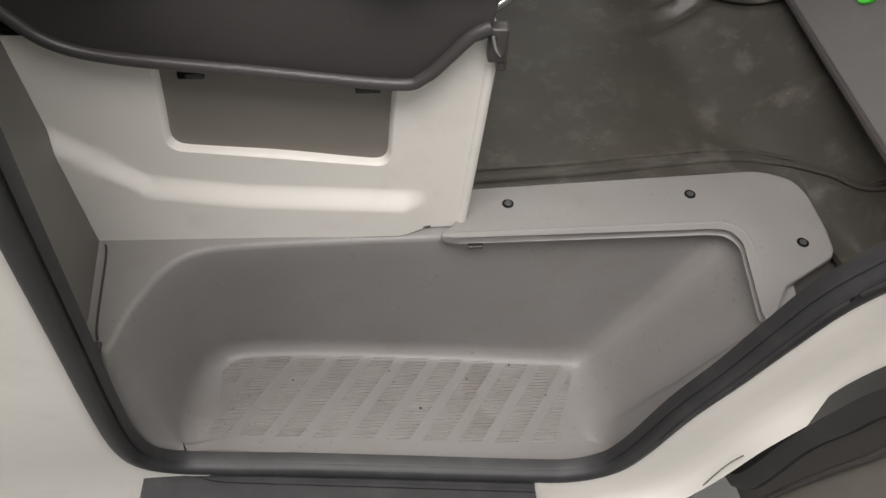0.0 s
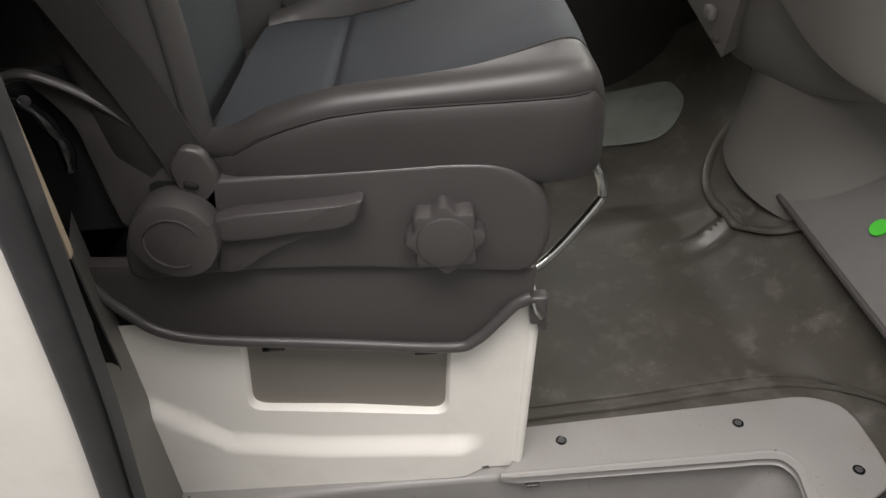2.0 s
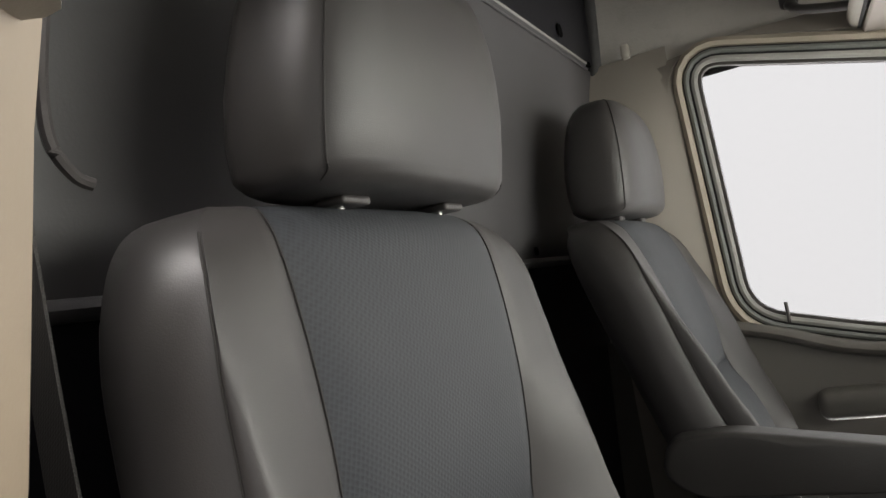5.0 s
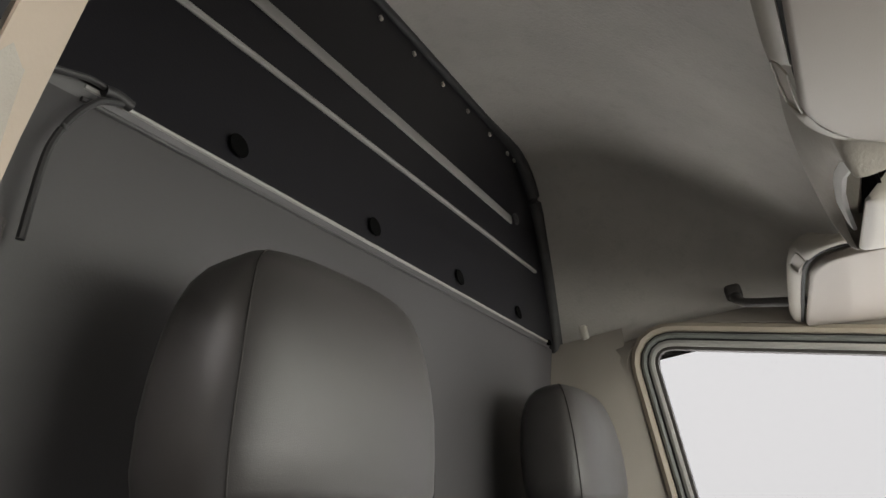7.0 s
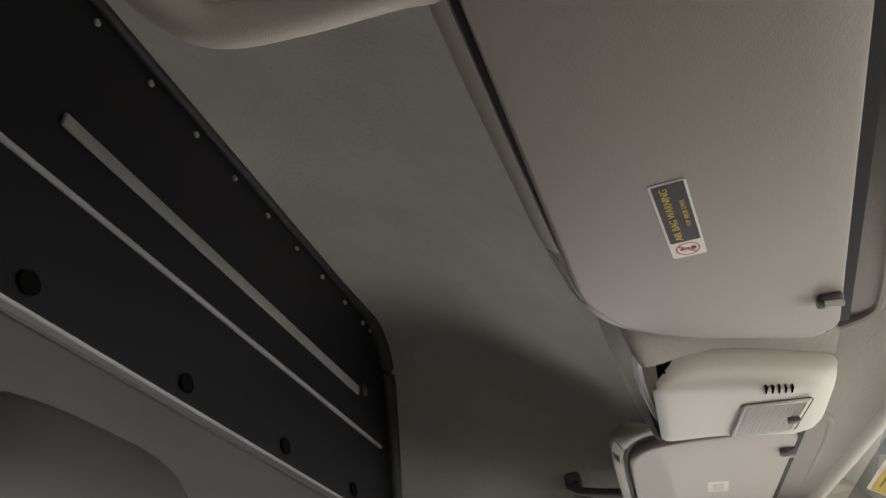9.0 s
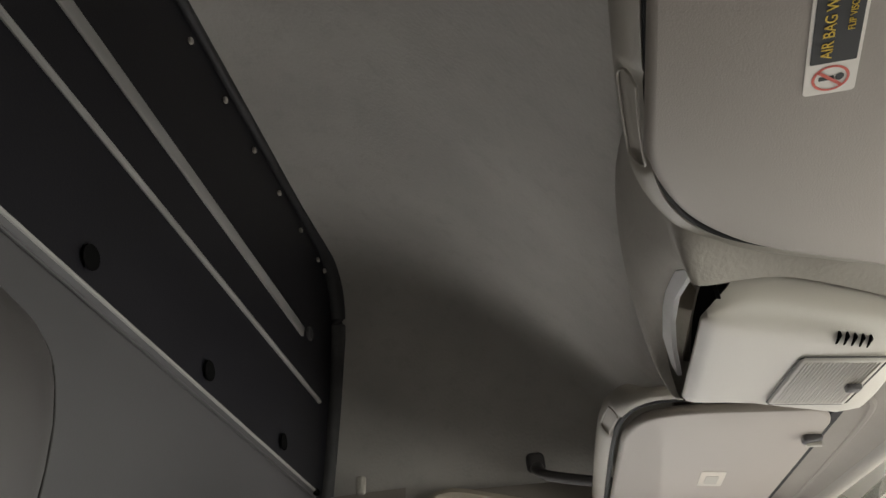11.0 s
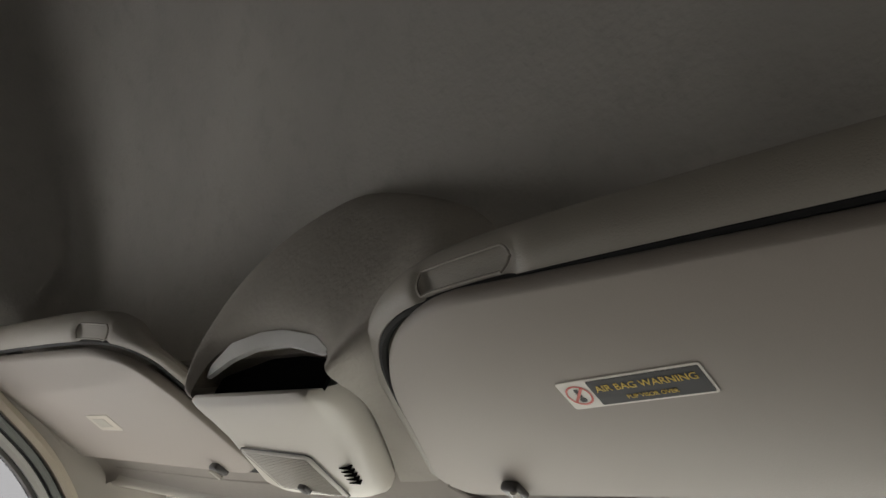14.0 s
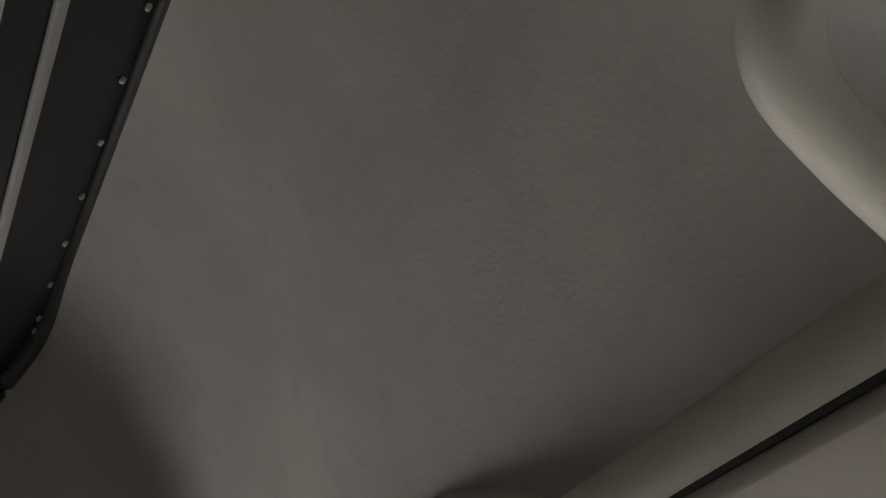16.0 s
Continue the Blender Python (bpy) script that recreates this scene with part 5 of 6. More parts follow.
v2, V2 = visor([(0.060, 1.25), (0.085, 1.185), (0.14, 1.162), (0.285, 1.15), (0.307, 1.185), (0.285, 1.73), (0.044, 1.73)], PATH_D, 1.16, 1.73, False)

stick = thing("warning_sticker", "airbag warning sticker with yellow text on black", "sticker")
SA, SB, SD = Vector((0.138, 0.517)), Vector((0.166, 0.516)), Vector((0.153, 0.629))
ex, ey = (SD - SA).normalized(), None
ey = Vector((-ex.y, ex.x)) if Vector((-ex.y, ex.x)).dot(SB - SA) > 0 else Vector((ex.y, -ex.x))
LEN, WID = 0.114, 0.029
SZ = lambda u: HZ(u, 0.57) - 0.0151


def on_sticker(a, b, lift):
    q = SA + ex * a + ey * b
    return (q.x, q.y, SZ(q.x) - lift)


card = lambda a0, a1, b0, b1, r: rounded([Vector((a0, b0)), Vector((a1, b0)), Vector((a1, b1)), Vector((a0, b1))], r)
part("paper", prism(card(0, LEN, 0, WID, 0.003), lambda u, v, w: on_sticker(u, v, w), 0.0006), PAPER, stick)
part("black_field", prism(card(0.002, 0.088, 0.002, WID - 0.002, 0.001), lambda u, v, w: on_sticker(u, v, 0.0006 + w), 0.0004), INK, stick)
ring_pts = lambda r, n=28: [Vector((0.101 + r * math.cos(2 * math.pi * k / n), WID / 2 + r * math.sin(2 * math.pi * k / n))) for k in range(n)]
rm = loft([[on_sticker(p.x, p.y, 0.0008) for p in ring_pts(r)] for r in (0.0105, 0.0088)], True, False)
part("ban_ring", rm, REDINK, stick, smooth=False)
part("ban_bar", prism([Vector((0.0945, 0.0085)), Vector((0.096, 0.007)), Vector((0.1085, 0.0205)), Vector((0.107, 0.022))], lambda u, v, w: on_sticker(u, v, 0.0009 + w), 0.0002), REDINK, stick, smooth=False)
part("ban_figure", join(prism(card(0.099, 0.1025, 0.008, 0.0165, 0.001), lambda u, v, w: on_sticker(u, v, 0.0007 + w), 0.0001), prism([Vector((0.1005 + 0.003 * math.cos(k), 0.0195 + 0.0025 * math.sin(k))) for k in span(0, 5.5, 8)], lambda u, v, w: on_sticker(u, v, 0.0007 + w), 0.0001)), INK, stick, smooth=False)


def words(text, size, a, b, mat, name):
    """Flat lettering on the sticker, reading from its far end to its near end."""
    cu = bpy.data.curves.new(name, "FONT")
    cu.body, cu.size, cu.align_x, cu.align_y, cu.extrude = text, size, "CENTER", "CENTER", 0.00012
    ob = new(name, cu)
    dg = bpy.context.evaluated_depsgraph_get()
    me = bpy.data.meshes.new_from_object(ob.evaluated_get(dg))
    bpy.data.objects.remove(ob)
    for v in me.vertices:
        v.co = on_sticker(a - v.co.x, b - v.co.y, 0.0013 + v.co.z)
    me.materials.append(mat)
    o2 = new(name, me)
    o2.parent = stick
    return o2


words("AIR BAG WARNING", 0.0088, 0.045, 0.0105, YELLOW, "warning_text")
words("FLIP VISOR OVER", 0.0052, 0.045, 0.0215, YELLOW, "small_text")
tag = thing("blank_label", "small pale label on the driver visor", "label")
part("paper", prism(card(0, 0.07, 0, 0.035, 0.004), lambda u, v, w: (0.177 + v, 1.395 + u, HZ(0.177 + v) - 0.0151 - w), 0.0005), material("pale label", (0.42, 0.38, 0.32), 0.5, bump=0), tag)
part("bar", prism(card(0.02, 0.06, 0.008, 0.027, 0.002), lambda u, v, w: (0.177 + v, 1.395 + u, HZ(0.177 + v) - 0.0158 - w), 0.0003), TRIM, tag)

# ---- overhead console ----
con = thing("overhead_console", "light grey overhead console with dome light", "overhead console")
rows = []
for x, z0, w, d in ((0.111, 1.498, 0.088, 0.002), (0.116, 1.500, 0.097, 0.008), (0.125, 1.507, 0.102, 0.017), (0.14, 1.52, 0.106, 0.032), (0.16, 1.535, 0.108, 0.048), (0.19, 1.54, 0.108, 0.054), (0.24, 1.532, 0.107, 0.051), (0.285, 1.525, 0.106, 0.048), (0.312, 1.52, 0.102, 0.038), (0.328, 1.515, 0.098, 0.022), (0.334, 1.512, 0.09, 0.006)):
    ring = []
    yc = 0.957 + 0.4 * (x - 0.116)
    for k in range(28):
        a = math.pi * k / 27
        c, s_ = math.cos(a), math.sin(a)
        ring.append((x, yc - w * math.copysign(abs(c) ** 0.45, c), z0 - d * abs(s_) ** 0.4))
    ring.append((x, yc + w, z0 + (0.01 if x > 0.15 else 0.0015)))
    ring.append((x, yc - w, z0 + (0.01 if x > 0.15 else 0.0015)))
    rows.append(ring)
part("shell", loft(rows), CONSOLE, con)
lens_o = rounded([Vector(p) for p in ((1.044, 1.521), (1.042, 1.534), (1.012, 1.556), (0.96, 1.564), (0.922, 1.563), (0.87, 1.553), (0.846, 1.538), (0.856, 1.535), (0.91, 1.547), (0.963, 1.547), (1.004, 1.538))], 0.003)
part("lens", prism(lens_o, lambda u, v, w: (0.105 - w + 0.30 * (1.562 - v), u, v), 0.005, 0.002), material("milky lens", (0.92, 0.91, 0.88), 0.3, bump=0), con, "pale milky lens facing the rear")
# flat plate painted near-black as the shaded inside of the mouth
part("hollow", prism(rounded([Vector(p) for p in ((1.038, 1.497), (1.038, 1.53), (0.963, 1.548), (0.91, 1.548), (0.858, 1.54), (0.858, 1.508))], 0.006), lambda u, v, w: (0.131 - w, u, v), 0.004), HOLE, con, "near-black plate for the shade in the hollow behind the lens")
lens_m = Matrix.Translation((0.245, 1.010, 1.4802)) @ Matrix.Rotation(0.12, 4, "Z") @ Matrix.Rotation(0.095, 4, "Y")
lb = rbox((0, 0, 0), (0.08, 0.108, 0.006), 0.0028)
lb.transform(lens_m)
lens = part("dome_lens", lb, CONSOLE, con, "ribbed pale dome light lens")
fr = tube([(0.042 * a, 0.056 * b, -0.001) for a, b in ((-1, -0.9), (-0.9, -1), (0.9, -1), (1, -0.9), (1, 0.9), (0.9, 1), (-0.9, 1), (-1, 0.9), (-1, -0.9))], 0.0008, 6, 0)
fr.transform(lens_m)
part("lens_gap", fr, DOORP, con)
for k in range(20):
    rb = rbox((-0.034 + 0.0036 * k, 0, -0.0033), (0.0018, 0.096, 0.0014), 0.0005, 1)
    rb.transform(lens_m)
    part("lens_rib", rb, CONSOLE, lens)
sw = rbox((0.029, 0.004, -0.005), (0.014, 0.012, 0.008), 0.002)
sw.transform(lens_m)
part("switch", sw, BLACK, con)
for k in range(5):
    part("vent_slot", rbox((0.238 + 0.0075 * k, 0.922 + 0.003 * k, 1.4858 - 0.0006 * k), (0.0022, 0.018, 0.006), 0.001), HOLE, con)

# ---- grab handles ----


def grab(points, r, mat, label, ends):
    t = thing("grab_handle", label, "grab handle", "grab handles")
    part("grip", tube(points, r, 14, 7, 0.75), mat, t)
    for e in ends:
        part("mount", rbox(e[0], e[1], 0.01), mat, t)
    return t


grab([(-0.15, 0.205, 1.60), (-0.137, 0.228, 1.59), (-0.118, 0.264, 1.571), (-0.094, 0.285, 1.563), (-0.045, 0.2935, 1.560), (0.014, 0.298, 1.558), (0.04, 0.303, 1.558), (0.06, 0.308, 1.568)], 0.0148, TRIM, "beige-grey grab handle above the passenger door", [((-0.152, 0.195, 1.603), (0.05, 0.03, 0.045)), ((0.063, 0.315, 1.585), (0.03, 0.045, 0.04))])
grab([(-0.07, 1.65, 1.64), (-0.068, 1.625, 1.622), (-0.045, 1.612, 1.604), (0.05, 1.61, 1.58), (0.12, 1.612, 1.565), (0.15, 1.64, 1.575)], 0.013, BLACK, "dark grey grab handle above the driver window", [((-0.072, 1.65, 1.645), (0.036, 0.03, 0.036)), ((0.15, 1.65, 1.575), (0.036, 0.03, 0.036))])

# ---- driver side: door, window and pillar ----
dside = thing("driver_door", "grey driver door with a bright side window", "door", kind="structure")
GW = lambda z: 1.735 - 0.11 * max(0, z - 1.0)  # the wall leans in above the sill
sillz = lambda x: lerp([(-0.34, 1.035), (-0.26, 1.012), (-0.1, 0.955), (0.1, 0.92), (0.3, 0.90), (0.55, 0.88), (0.9, 0.88)], x)
win = rounded([Vector((-0.268, sillz(-0.268))), Vector((0.05, 0.925)), Vector((0.62, 0.885)), Vector((0.60, 1.17)), Vector((0.24, 1.428)), Vector((-0.275, 1.572))], [0.07, 0.3, 0.03, 0.05, 0.07, 0.05], 6)


def ringwall(inner, grow, depth0, depth1, name, mat, label=""):
    """A frame round an outline: from inner out by grow, from depth0 to depth1 inwards."""
    c = sum((Vector(p) for p in inner), Vector((0, 0))) / len(inner)
    outer = []
    m = len(inner)
    for i, p in enumerate(inner):
        a, b = inner[i - 1], inner[(i + 1) % m]
        d = (Vector(b) - Vector(a))
        n = Vector((d.y, -d.x)).normalized()
        if n.dot(Vector(p) - c) < 0:
            n = -n
        outer.append(Vector(p) + n * grow)
    at = lambda p, w: (p.x, GW(p.y) - w, p.y)
    mids = [a.lerp(b, 0.5) for a, b in zip(inner, outer)]
    return part(name, loft([[at(p, depth0) for p in inner], [at(p, depth1 * 0.8) for p in inner], [at(p, depth1) for p in mids], [at(p, depth1 * 0.7) for p in outer], [at(p, depth0) for p in outer]], True, False), mat, dside, label), outer


FRAMEG = material("pale frame rubber", (0.40, 0.395, 0.37), 0.45, bump=0.1)
_, o1 = ringwall(win, 0.007, -0.02, 0.002, "window_seal", DOORP, "black window seal")
_, o2 = ringwall(o1, 0.013, -0.02, 0.010, "window_frame", FRAMEG, "pale grey window frame")
_, o2 = ringwall(o2, 0.005, -0.02, 0.004, "frame_groove", RUBBER)
_, o2 = ringwall(o2, 0.011, -0.02, 0.012, "frame_seal", material("grey-green seal", (0.2, 0.21, 0.2), 0.5, bump=0.1), "grey-green door seal")
_, o2 = ringwall(o2, 0.004, -0.02, 0.003, "frame_groove", RUBBER)
_, o3 = ringwall(o2, 0.018, -0.02, 0.020, "trim_edge", material("cream trim edge", (0.42, 0.37, 0.295), 0.5, vary=0.05, bump=0.15), "cream rounded trim edge round the window")
pane = part("pane", prism(win, lambda u, v, w: (u, GW(v) + 0.012 + w, v), 0.004), glass, dside, "side window glass, tinted to dim the lamp behind it")
pane.visible_shadow = False
# wall round the window, ray by ray out to a large outline
cw = sum((Vector(p) for p in o3), Vector((0, 0))) / len(o3)
big = []
for p in o3:
    d = (p - cw).normalized()
    t_ = min([(-0.66 - cw.x) / d.x if d.x < 0 else 9, (1.15 - cw.x) / d.x if d.x > 0 else 9, (0.7 - cw.y) / d.y if d.y < 0 else 9, (1.605 - cw.y) / d.y if d.y > 0 else 9])
    big.append(cw + d * t_)
part("upper_trim", loft([[(p.x, GW(p.y) - 0.004, p.y) for p in o3], [(p.x, GW(p.y) - 0.012, p.y) for p in [a.lerp(b, 0.12) for a, b in zip(o3, big)]], [(p.x, GW(p.y) + 0.014, p.y) for p in big]], True, False), SIDETRIM, dside)
part("lower_panel", sheet(lambda x, v: (x, 1.735 - 0.035 * math.sin(v * math.pi) - 0.02 * v, -0.05 + v * (sillz(x) - 0.055 + 0.05)), span(-0.66, 1.15, 24), span(0, 1, 14)), DOORUP, dside, "grey lower door panel")
# added near-black sheet that gives the lower door its footwell shade
part("kick_panel", sheet(lambda x, v: (x, 1.688 - 0.02 * math.sin(v * math.pi), -0.05 + 0.76 * v), span(-0.3, 1.15, 12), span(0, 1, 8), 0.006, (0, 1, 0)), FOOTWELL, dside, "lower door blackened for the footwell shade")
part("sill_ledge", tube([(x, 1.715, sillz(x) - 0.045) for x in span(-0.36, 0.9, 10)], 0.022, 12, 3, 0.7), DOORUP, dside)
part("door_armrest", rbox((0.1, 1.69, 0.80), (0.55, 0.09, 0.06), 0.02), DOORUP, dside)
part("lock_pin", tube([(-0.2, 1.722, 0.975), (-0.2, 1.722, 1.02)], 0.004, 8, 2), BLACK, dside)
bp_ = thing("driver_pillar", "beige-grey pillar trim beside the driver window", "pillar", kind="structure")
part("cover", sheet(lambda z, v: (-0.335 - 0.22 * v, GW(z) - 0.012 - 0.05 * math.sin(min(1, v * 1.6) * math.pi / 2) * (1 - max(0, min(1, (z - 1.25) / 0.35)) ** 2) + 0.09 * max(0, min(1, (z - 1.5) / 0.25)) ** 2, z), span(0.0, 1.64, 24), span(0, 1, 10)), SIDETRIM, bp_)
part("belt_button", rbox((-0.418, 1.648, 1.645), (0.02, 0.014, 0.036), 0.006), CONSOLE, bp_, "small grey button cover")

# ---- dashboard ----
dash = thing("dashboard", "grey moulded dashboard with rounded centre console", "dashboard")
prof_d = [(1.1, 0.30), (0.86, 0.34), (0.74, 0.46), (0.66, 0.62), (0.60, 0.76), (0.62, 0.86), (0.72, 0.93), (0.95, 0.97), (1.2, 0.98)]
pd = curve([(x, 0, z) for x, z in prof_d], 4)
part("main_body", sheet(lambda i, y: (pd[i].x, y, pd[i].z), range(len(pd)), [0.16, 0.2, 0.5, 0.75, 0.8, 1.16, 1.2, 1.4, 1.7, 1.74]), DASH, dash)


def low_edge(y):
    """Lower edge of the console and dash body."""
    return lerp([(0.5, 0.455), (0.6, 0.428), (0.687, 0.388), (0.788, 0.352), (0.887, 0.326), (1.012, 0.312), (1.17, 0.290), (1.30, 0.285)], y)


def stack_pt(y, k):
    f, dx = [(0.0, 0.12), (0.0, 0.03), (0.012, 0.008), (0.05, -0.004), (0.15, -0.012), (0.5, -0.015), (0.85, 0.0), (1.0, 0.06), (1.03, 0.2)][k]
    z0 = low_edge(y)
    x = lerp([(0.45, 0.66), (0.6, 0.585), (0.75, 0.555), (0.9, 0.54), (1.0, 0.535), (1.12, 0.535), (1.2, 0.545), (1.25, 0.575), (1.28, 0.63), (1.30, 0.72)], y)
    return (x + dx + 0.03 * (1 - f), y, z0 + (0.92 - z0) * f)


part("centre_console", sheet(stack_pt, [0.45, 0.5, 0.55, 0.6, 0.65, 0.7, 0.75, 0.8, 0.85, 0.9, 0.95, 1.0, 1.05, 1.1, 1.15, 1.19, 1.22, 1.24, 1.26, 1.275, 1.285, 1.295, 1.3], range(9)), DASH, dash, "rounded grey centre console")
A_, B_, C_, D_ = Vector((0.40, 1.46, 0.56)), Vector((0.528, 1.095, 0.318)), Vector((0.53, 1.04, 0.50)), Vector((0.47, 1.42, 0.72))
quad = lambda u, v: (A_.lerp(B_, u)).lerp(D_.lerp(C_, u), v) + Vector((-0.02 * math.sin(math.pi * u) * math.sin(math.pi * v), 0, 0))
part("knee_panel", sheet(quad, span(0, 1, 8), span(0, 1, 6), 0.04, (0.8, 0.1, 0.5)), DASH, dash, "grey knee panel under the steering column")
part("storage_surround", sheet(lambda u, v: (0.49 + 0.02 * abs(u - 0.5), 1.08 + 0.32 * u, 0.48 + 0.24 * v), span(0, 1, 6), span(0, 1, 4), 0.03, (1, 0, 0)), DASH, dash)
part("pocket", rbox((0.494, 1.235, 0.585), (0.03, 0.19, 0.075), 0.008), GLOSS, dash, "gloss black storage pocket")
part("pocket_trim", tube([(0.478, 1.33, 0.545), (0.477, 1.235, 0.543), (0.478, 1.14, 0.545)], 0.003, 8), CHROME, dash)
part("vent_panel", rbox((0.49, 1.25, 0.70), (0.05, 0.22, 0.11), 0.02), BLACK, dash, "black vent and switch panel")
for k in range(3):
    part("vent_slat", rbox((0.462, 1.25, 0.67 + 0.03 * k), (0.01, 0.19, 0.006), 0.002), GLOSS, dash)
part("knee_latch", rbox((0.497, 1.12, 0.41), (0.02, 0.04, 0.03), 0.008), DASH, dash)
part("knee_screw", disc((0.488, 1.06, 0.372), "x", 0.006, 0.012, 14, 0.001), BLACK, dash)
gb_o = rounded([Vector(p) for p in ((0.945, 0.74), (0.945, 0.56), (0.90, 0.518), (0.79, 0.472), (0.68, 0.443), (0.55, 0.44), (0.55, 0.74))], [0.02, 0.04, 0.05, 0.05, 0.05, 0.02, 0.02], 5)
gx = lambda y: lerp([(0.5, 0.59), (0.6, 0.565), (0.75, 0.54), (0.9, 0.527), (1.0, 0.52)], y)
part("glovebox", prism(gb_o, lambda u, v, w: (gx(u) - w + 0.05 * (0.6 - v), u, v), 0.012, 0.006, 3), DASH, dash, "grey glovebox lid")
part("catch_recess", rbox((0.512, 0.853, 0.578), (0.012, 0.085, 0.04), 0.006), DOORP, dash)
part("lid_catch", rbox((0.507, 0.853, 0.567), (0.018, 0.070, 0.012), 0.005), DASH, dash, "moulded glovebox catch")
part("lock", disc((0.506, 0.842, 0.63), "x", 0.011, 0.008, 20, 0.002), CHROME, dash)
part("dash_label", rbox((0.516, 0.775, 0.635), (0.004, 0.06, 0.09), 0.001), PAPER, dash, "white label with a yellow band")
part("label_band", rbox((0.5135, 0.775, 0.664), (0.003, 0.058, 0.028), 0.0005), YELLOW, dash)
for k in range(4):
    part("print_bar", rbox((0.5135, 0.775, 0.638 - 0.011 * k), (0.002, 0.044 - 0.006 * (k % 2), 0.003), 0), DOORP, dash)
ped = curve([(0.57, 0.94, 0.40), (0.572, 0.94, 0.33), (0.57, 0.94, 0.26), (0.562, 0.94, 0.2), (0.55, 0.94, 0.15), (0.54, 0.94, 0.10)], 4)
part("pedestal", sheet(lambda i, v: (ped[i].x + 0.15 * (1 - math.cos(v * math.pi / 2)), 0.94 + 0.26 * math.sin(v * math.pi / 2), ped[i].z + 0.02 * (1 - math.cos(v * math.pi / 2))), range(len(ped)), span(-1.25, 1.25, 26)), DASH, dash, "rounded grey console pedestal")
part("mat_welt", tube([(0.50 + 0.17 * (1 - math.cos(v)), 0.93 + 0.24 * math.sin(v), floor_z(0.50 + 0.17 * (1 - math.cos(v)), 0.93 + 0.24 * math.sin(v)) + 0.004) for v in span(-1.1, 1.3, 14)], 0.012, 10, 2, 0.6), MAT, floor)

shifter = thing("gear_lever", "grey gear lever on the dashboard", "gear lever")
part("gate", rbox((0.50, 1.16, 0.80), (0.08, 0.1, 0.05), 0.015), BLACK, shifter)
part("stick", tube([(0.48, 1.16, 0.81), (0.44, 1.16, 0.87)], 0.008, 10, 2), CHROME, shifter)
part("knob", rbox((0.425, 1.16, 0.895), (0.045, 0.045, 0.06), 0.02), BLACK, shifter)

wheel = thing("steering_wheel", "dark steering wheel with pale grey rim facing", "steering wheel")
wm = Matrix.Translation((0.215, 1.43, 0.98)) @ Matrix.Rotation(radians(-62), 4, "Y")
W = lambda x, y, z: wm @ Vector((x, y, z))
part("rim", tube([W(0.195 * math.cos(a), 0.195 * math.sin(a), 0) for a in span(0, 2 * math.pi, 40)], 0.0165, 12, 0), DOORP, wheel)
hubm = disc((0, 0, -0.02), "z", 0.075, 0.05, 28, 0.015)
hubm.transform(wm)
part("hub", hubm, BLACK, wheel)
for a in (0.0, 2.3, 3.98):
    part("spoke", tube([W(0.06 * math.cos(a), 0.06 * math.sin(a), 0), W(0.13 * math.cos(a), 0.13 * math.sin(a), -0.006), W(0.19 * math.cos(a), 0.19 * math.sin(a), 0)], 0.018, 10, 3, 0.5), TRIM, wheel, "pale grey spoke")
part("column", tube([W(0, 0, -0.02), W(0, 0, -0.3)], 0.045, 14, 2), BLACK, wheel)

# ---- windscreen and closing walls ----
front = thing("windscreen", "raked windscreen with dark edge", "windscreen", kind="structure")
scr = part("pane", sheet(lambda u, v: (1.12 - 0.70 * u, MID + (0.82 - 0.06 * u) * v, 0.96 + 0.515 * u), span(0, 1, 4), span(-1, 1, 8), 0.004, (0.6, 0, 0.8)), screen_glass, front, "clear windscreen glass")
scr.visible_shadow = False
for sgn in (1, -1):
    part("a_pillar", tube([(1.15, MID + sgn * 0.83, 0.94), (0.85, MID + sgn * 0.80, 1.22), (0.55, MID + sgn * 0.76, 1.47), (0.42, MID + sgn * 0.74, 1.53)], 0.045, 12, 4), TRIM, front, "beige-grey windscreen pillar")
note = thing("windscreen_sticker", "yellow and white notice sticker on the windscreen", "sticker")
on_glass = lambda u, v, w, lift: (0.428 + 0.8 * v, 1.372 + u, 0.96 + 0.515 * (1.12 - 0.428 - 0.8 * v) / 0.70 - lift - w)
part("paper", prism(card(-0.085, 0.085, 0, 0.06, 0.004), lambda u, v, w: on_glass(u, v, w, 0.006), 0.001), PAPER, note)
part("yellow_field", prism(card(-0.078, 0.078, 0.005, 0.055, 0.002), lambda u, v, w: on_glass(u, v, w, 0.0074), 0.001), YELLOW, note)
for k in range(4):
    part("print_bar", prism(card(-0.068, 0.045 - 0.03 * (k % 2), 0.012 + 0.010 * k, 0.0138 + 0.010 * k, 0.0004), lambda u, v, w: on_glass(u, v, w, 0.0088), 0.0006), DOORP, note)
shell = thing("cab_shell", "plain inner skin closing the cab", "cab shell", kind="structure")
part("bulkhead", rbox((1.22, MID, 0.45), (0.04, 1.7, 1.06), 0.01), FOOTWELL, shell)
part("roof_skin", sheet(lambda u, v: (0.50 - 1.16 * u, MID + 0.86 * v, 1.56 + 0.62 * math.sin(min(1, u * 1.5) * math.pi / 2) - 0.25 * abs(v) ** 6), span(0, 1, 14), span(-1, 1, 16), 0.01, (0, 0, 1)), WHITE, shell)
part("rear_wall", rbox((-0.72, MID, 1.05), (0.03, 1.75, 2.4), 0), STEEL, shell)
part("side_skin", sheet(lambda x, z: (x, 1.80 - 0.10 * max(0, z - 1.0), z), [-0.7, -0.36], span(-0.4, 2.0, 10), 0.01, (0, 1, 0)), WHITE, shell)
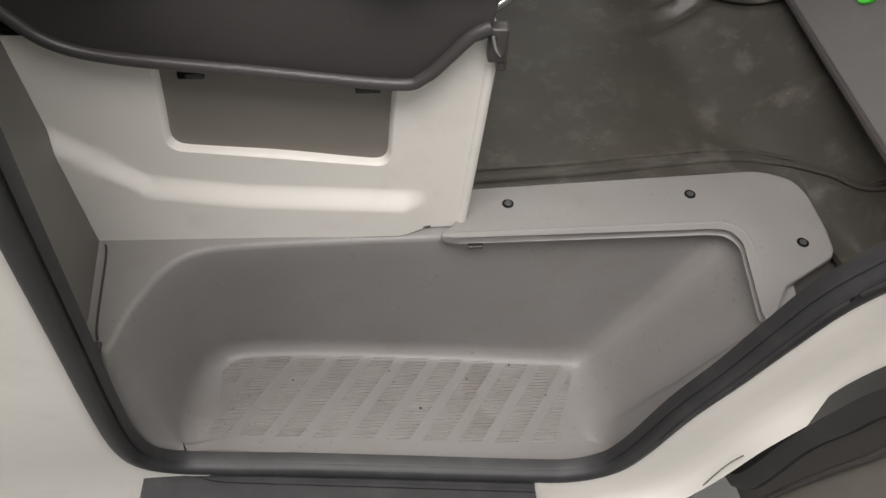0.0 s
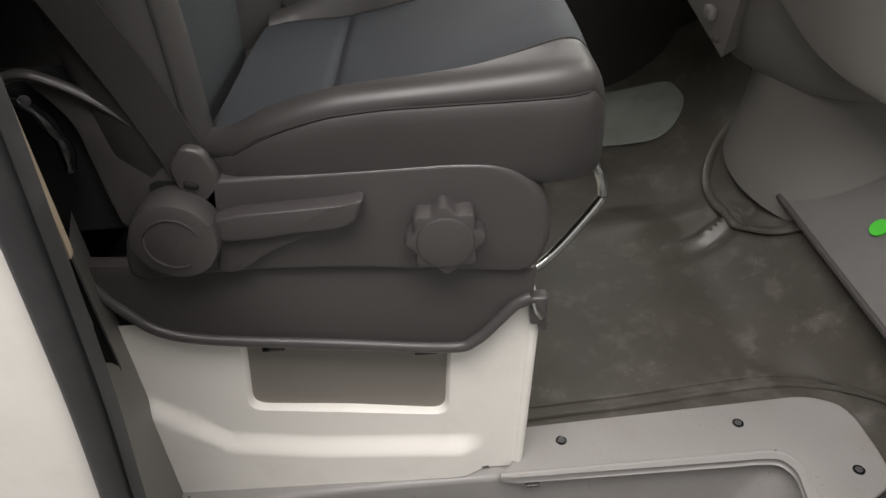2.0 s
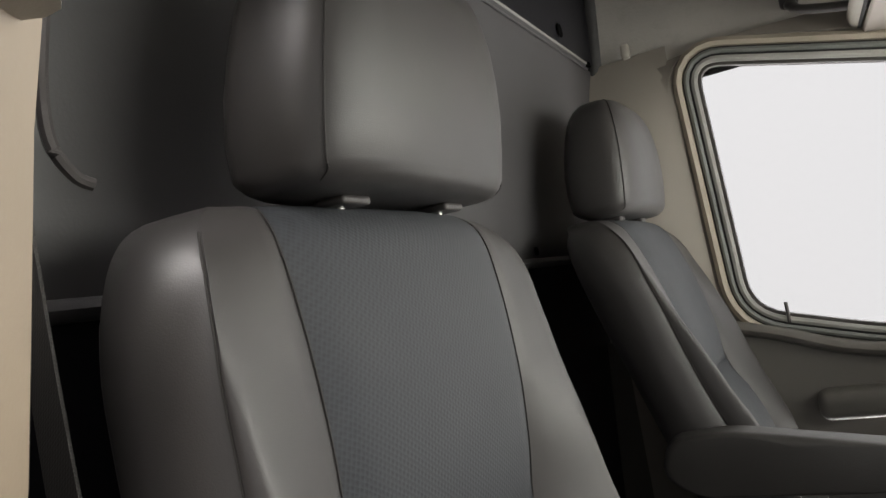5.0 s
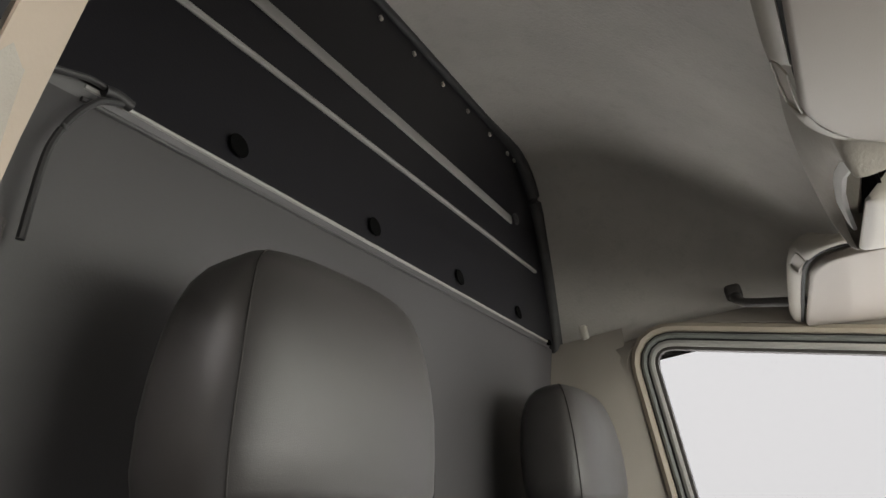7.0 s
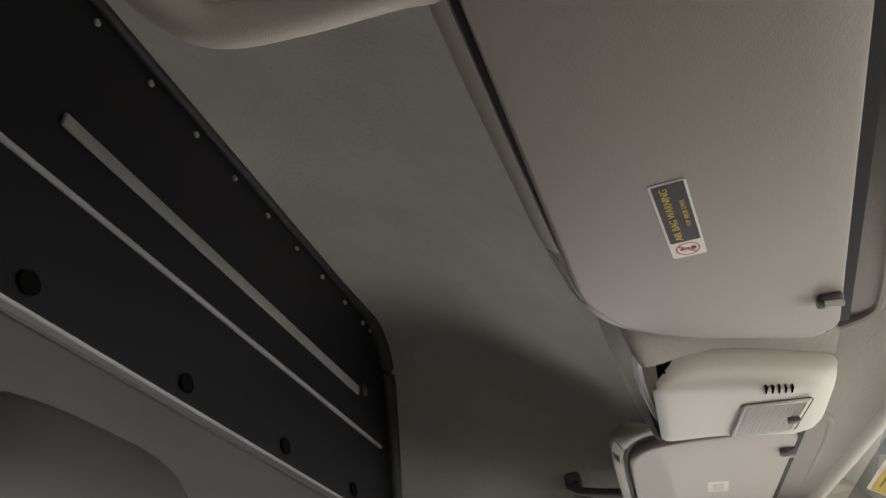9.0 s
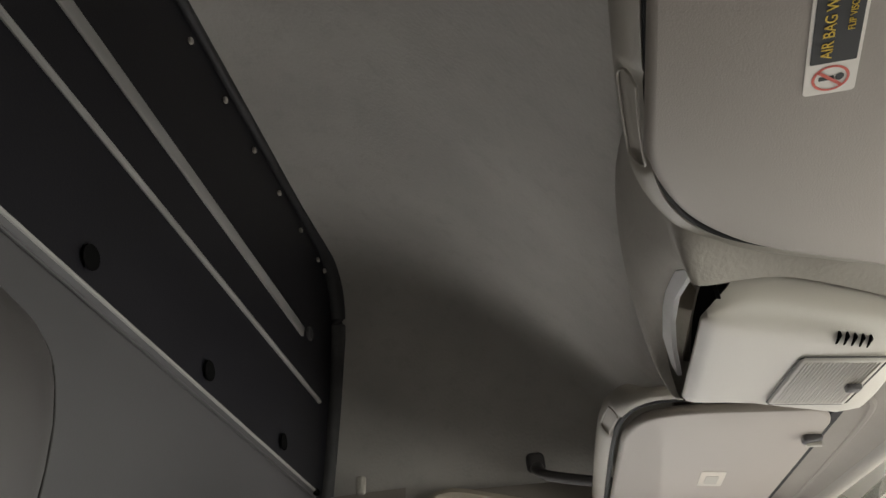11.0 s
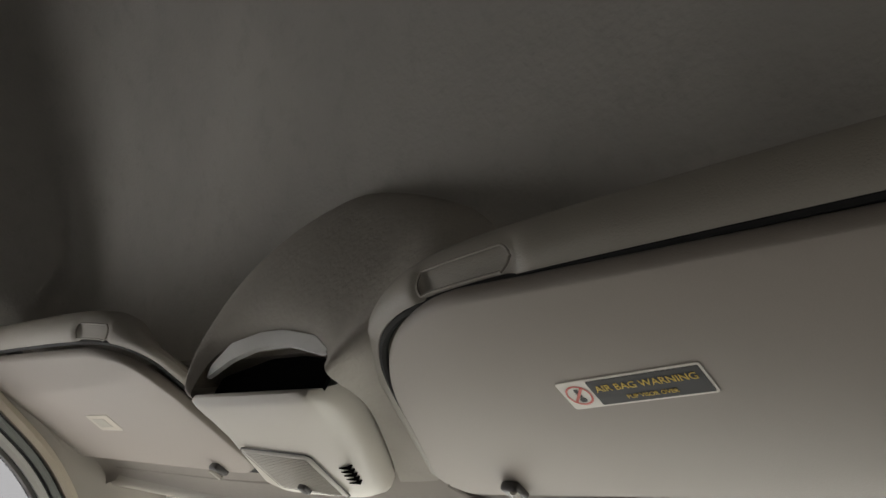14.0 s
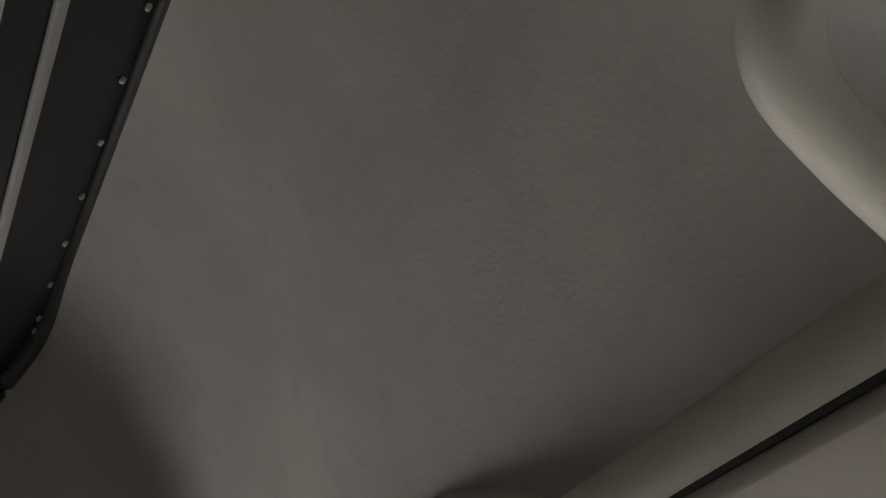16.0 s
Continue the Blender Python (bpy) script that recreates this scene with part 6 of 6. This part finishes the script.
part("rear_quarter", sheet(lambda x, z: (x, 0.06 + 0.11 * max(0, z - 1.0), z), [-1.0, -0.74], span(-0.4, 2.0, 10), 0.01, (0, -1, 0)), WHITE, shell)
part("under_floor", rbox((0.0, 1.05, -0.05), (1.5, 1.46, 0.05), 0), STEEL, shell)

# ---- open passenger door, low corner ----
odoor = thing("passenger_door", "open passenger door seen by its lower inside edge", "door")
X0 = 0.45
arc = lambda pts: curve([(X0, y, z) for y, z in pts], 6)
a0 = arc([(0.085, -0.36), (0.05, -0.298), (0.029, -0.117), (0.014, 0.006), (-0.008, 0.109), (-0.05, 0.26), (-0.12, 0.45)])
a1 = arc([(0.03, -0.37), (-0.002, -0.294), (-0.016, -0.118), (-0.037, -0.007), (-0.052, 0.072), (-0.1, 0.2), (-0.18, 0.38)])
a2 = arc([(-0.01, -0.38), (-0.022, -0.262), (-0.05, -0.1), (-0.066, -0.02), (-0.079, 0.049), (-0.13, 0.16), (-0.22, 0.33)])
a3 = arc([(-0.06, -0.40), (-0.064, -0.24), (-0.08, -0.12), (-0.095, -0.05), (-0.11, 0.02), (-0.16, 0.13), (-0.26, 0.28)])
a4 = arc([(-0.14, -0.42), (-0.16, -0.28), (-0.2, -0.18), (-0.24, -0.1), (-0.3, 0.0), (-0.4, 0.06), (-0.5, 0.1)])
sh_ = lambda c, dx: [p + Vector((dx, 0, 0)) for p in c]
part("edge_seal", loft([sh_(a0, 0.06), sh_(a0, 0.004), sh_([p.lerp(q, 0.5) for p, q in zip(a0, a1)], -0.008), sh_(a1, 0.004), sh_(a1, 0.06)], False), RUBBER, odoor, "black rubber edge of the open door")
part("trim", loft([sh_(a1, 0.012), sh_(a2, 0.02), sh_(a2, 0.06)], False), DOORP, odoor, "grey inner door trim")
part("trim_gap", tube([p + Vector((0.02, 0, 0)) for p in a2], 0.004, 6, 0), BLACK, odoor)
part("pocket", loft([sh_(a2, 0.03), sh_(a3, 0.022), sh_(a4, 0.05)], False), PANEL, odoor, "taupe door pocket")
part("outer_skin", loft([sh_(a0, 0.061), sh_(a4, 0.12)], False), WHITE, odoor)
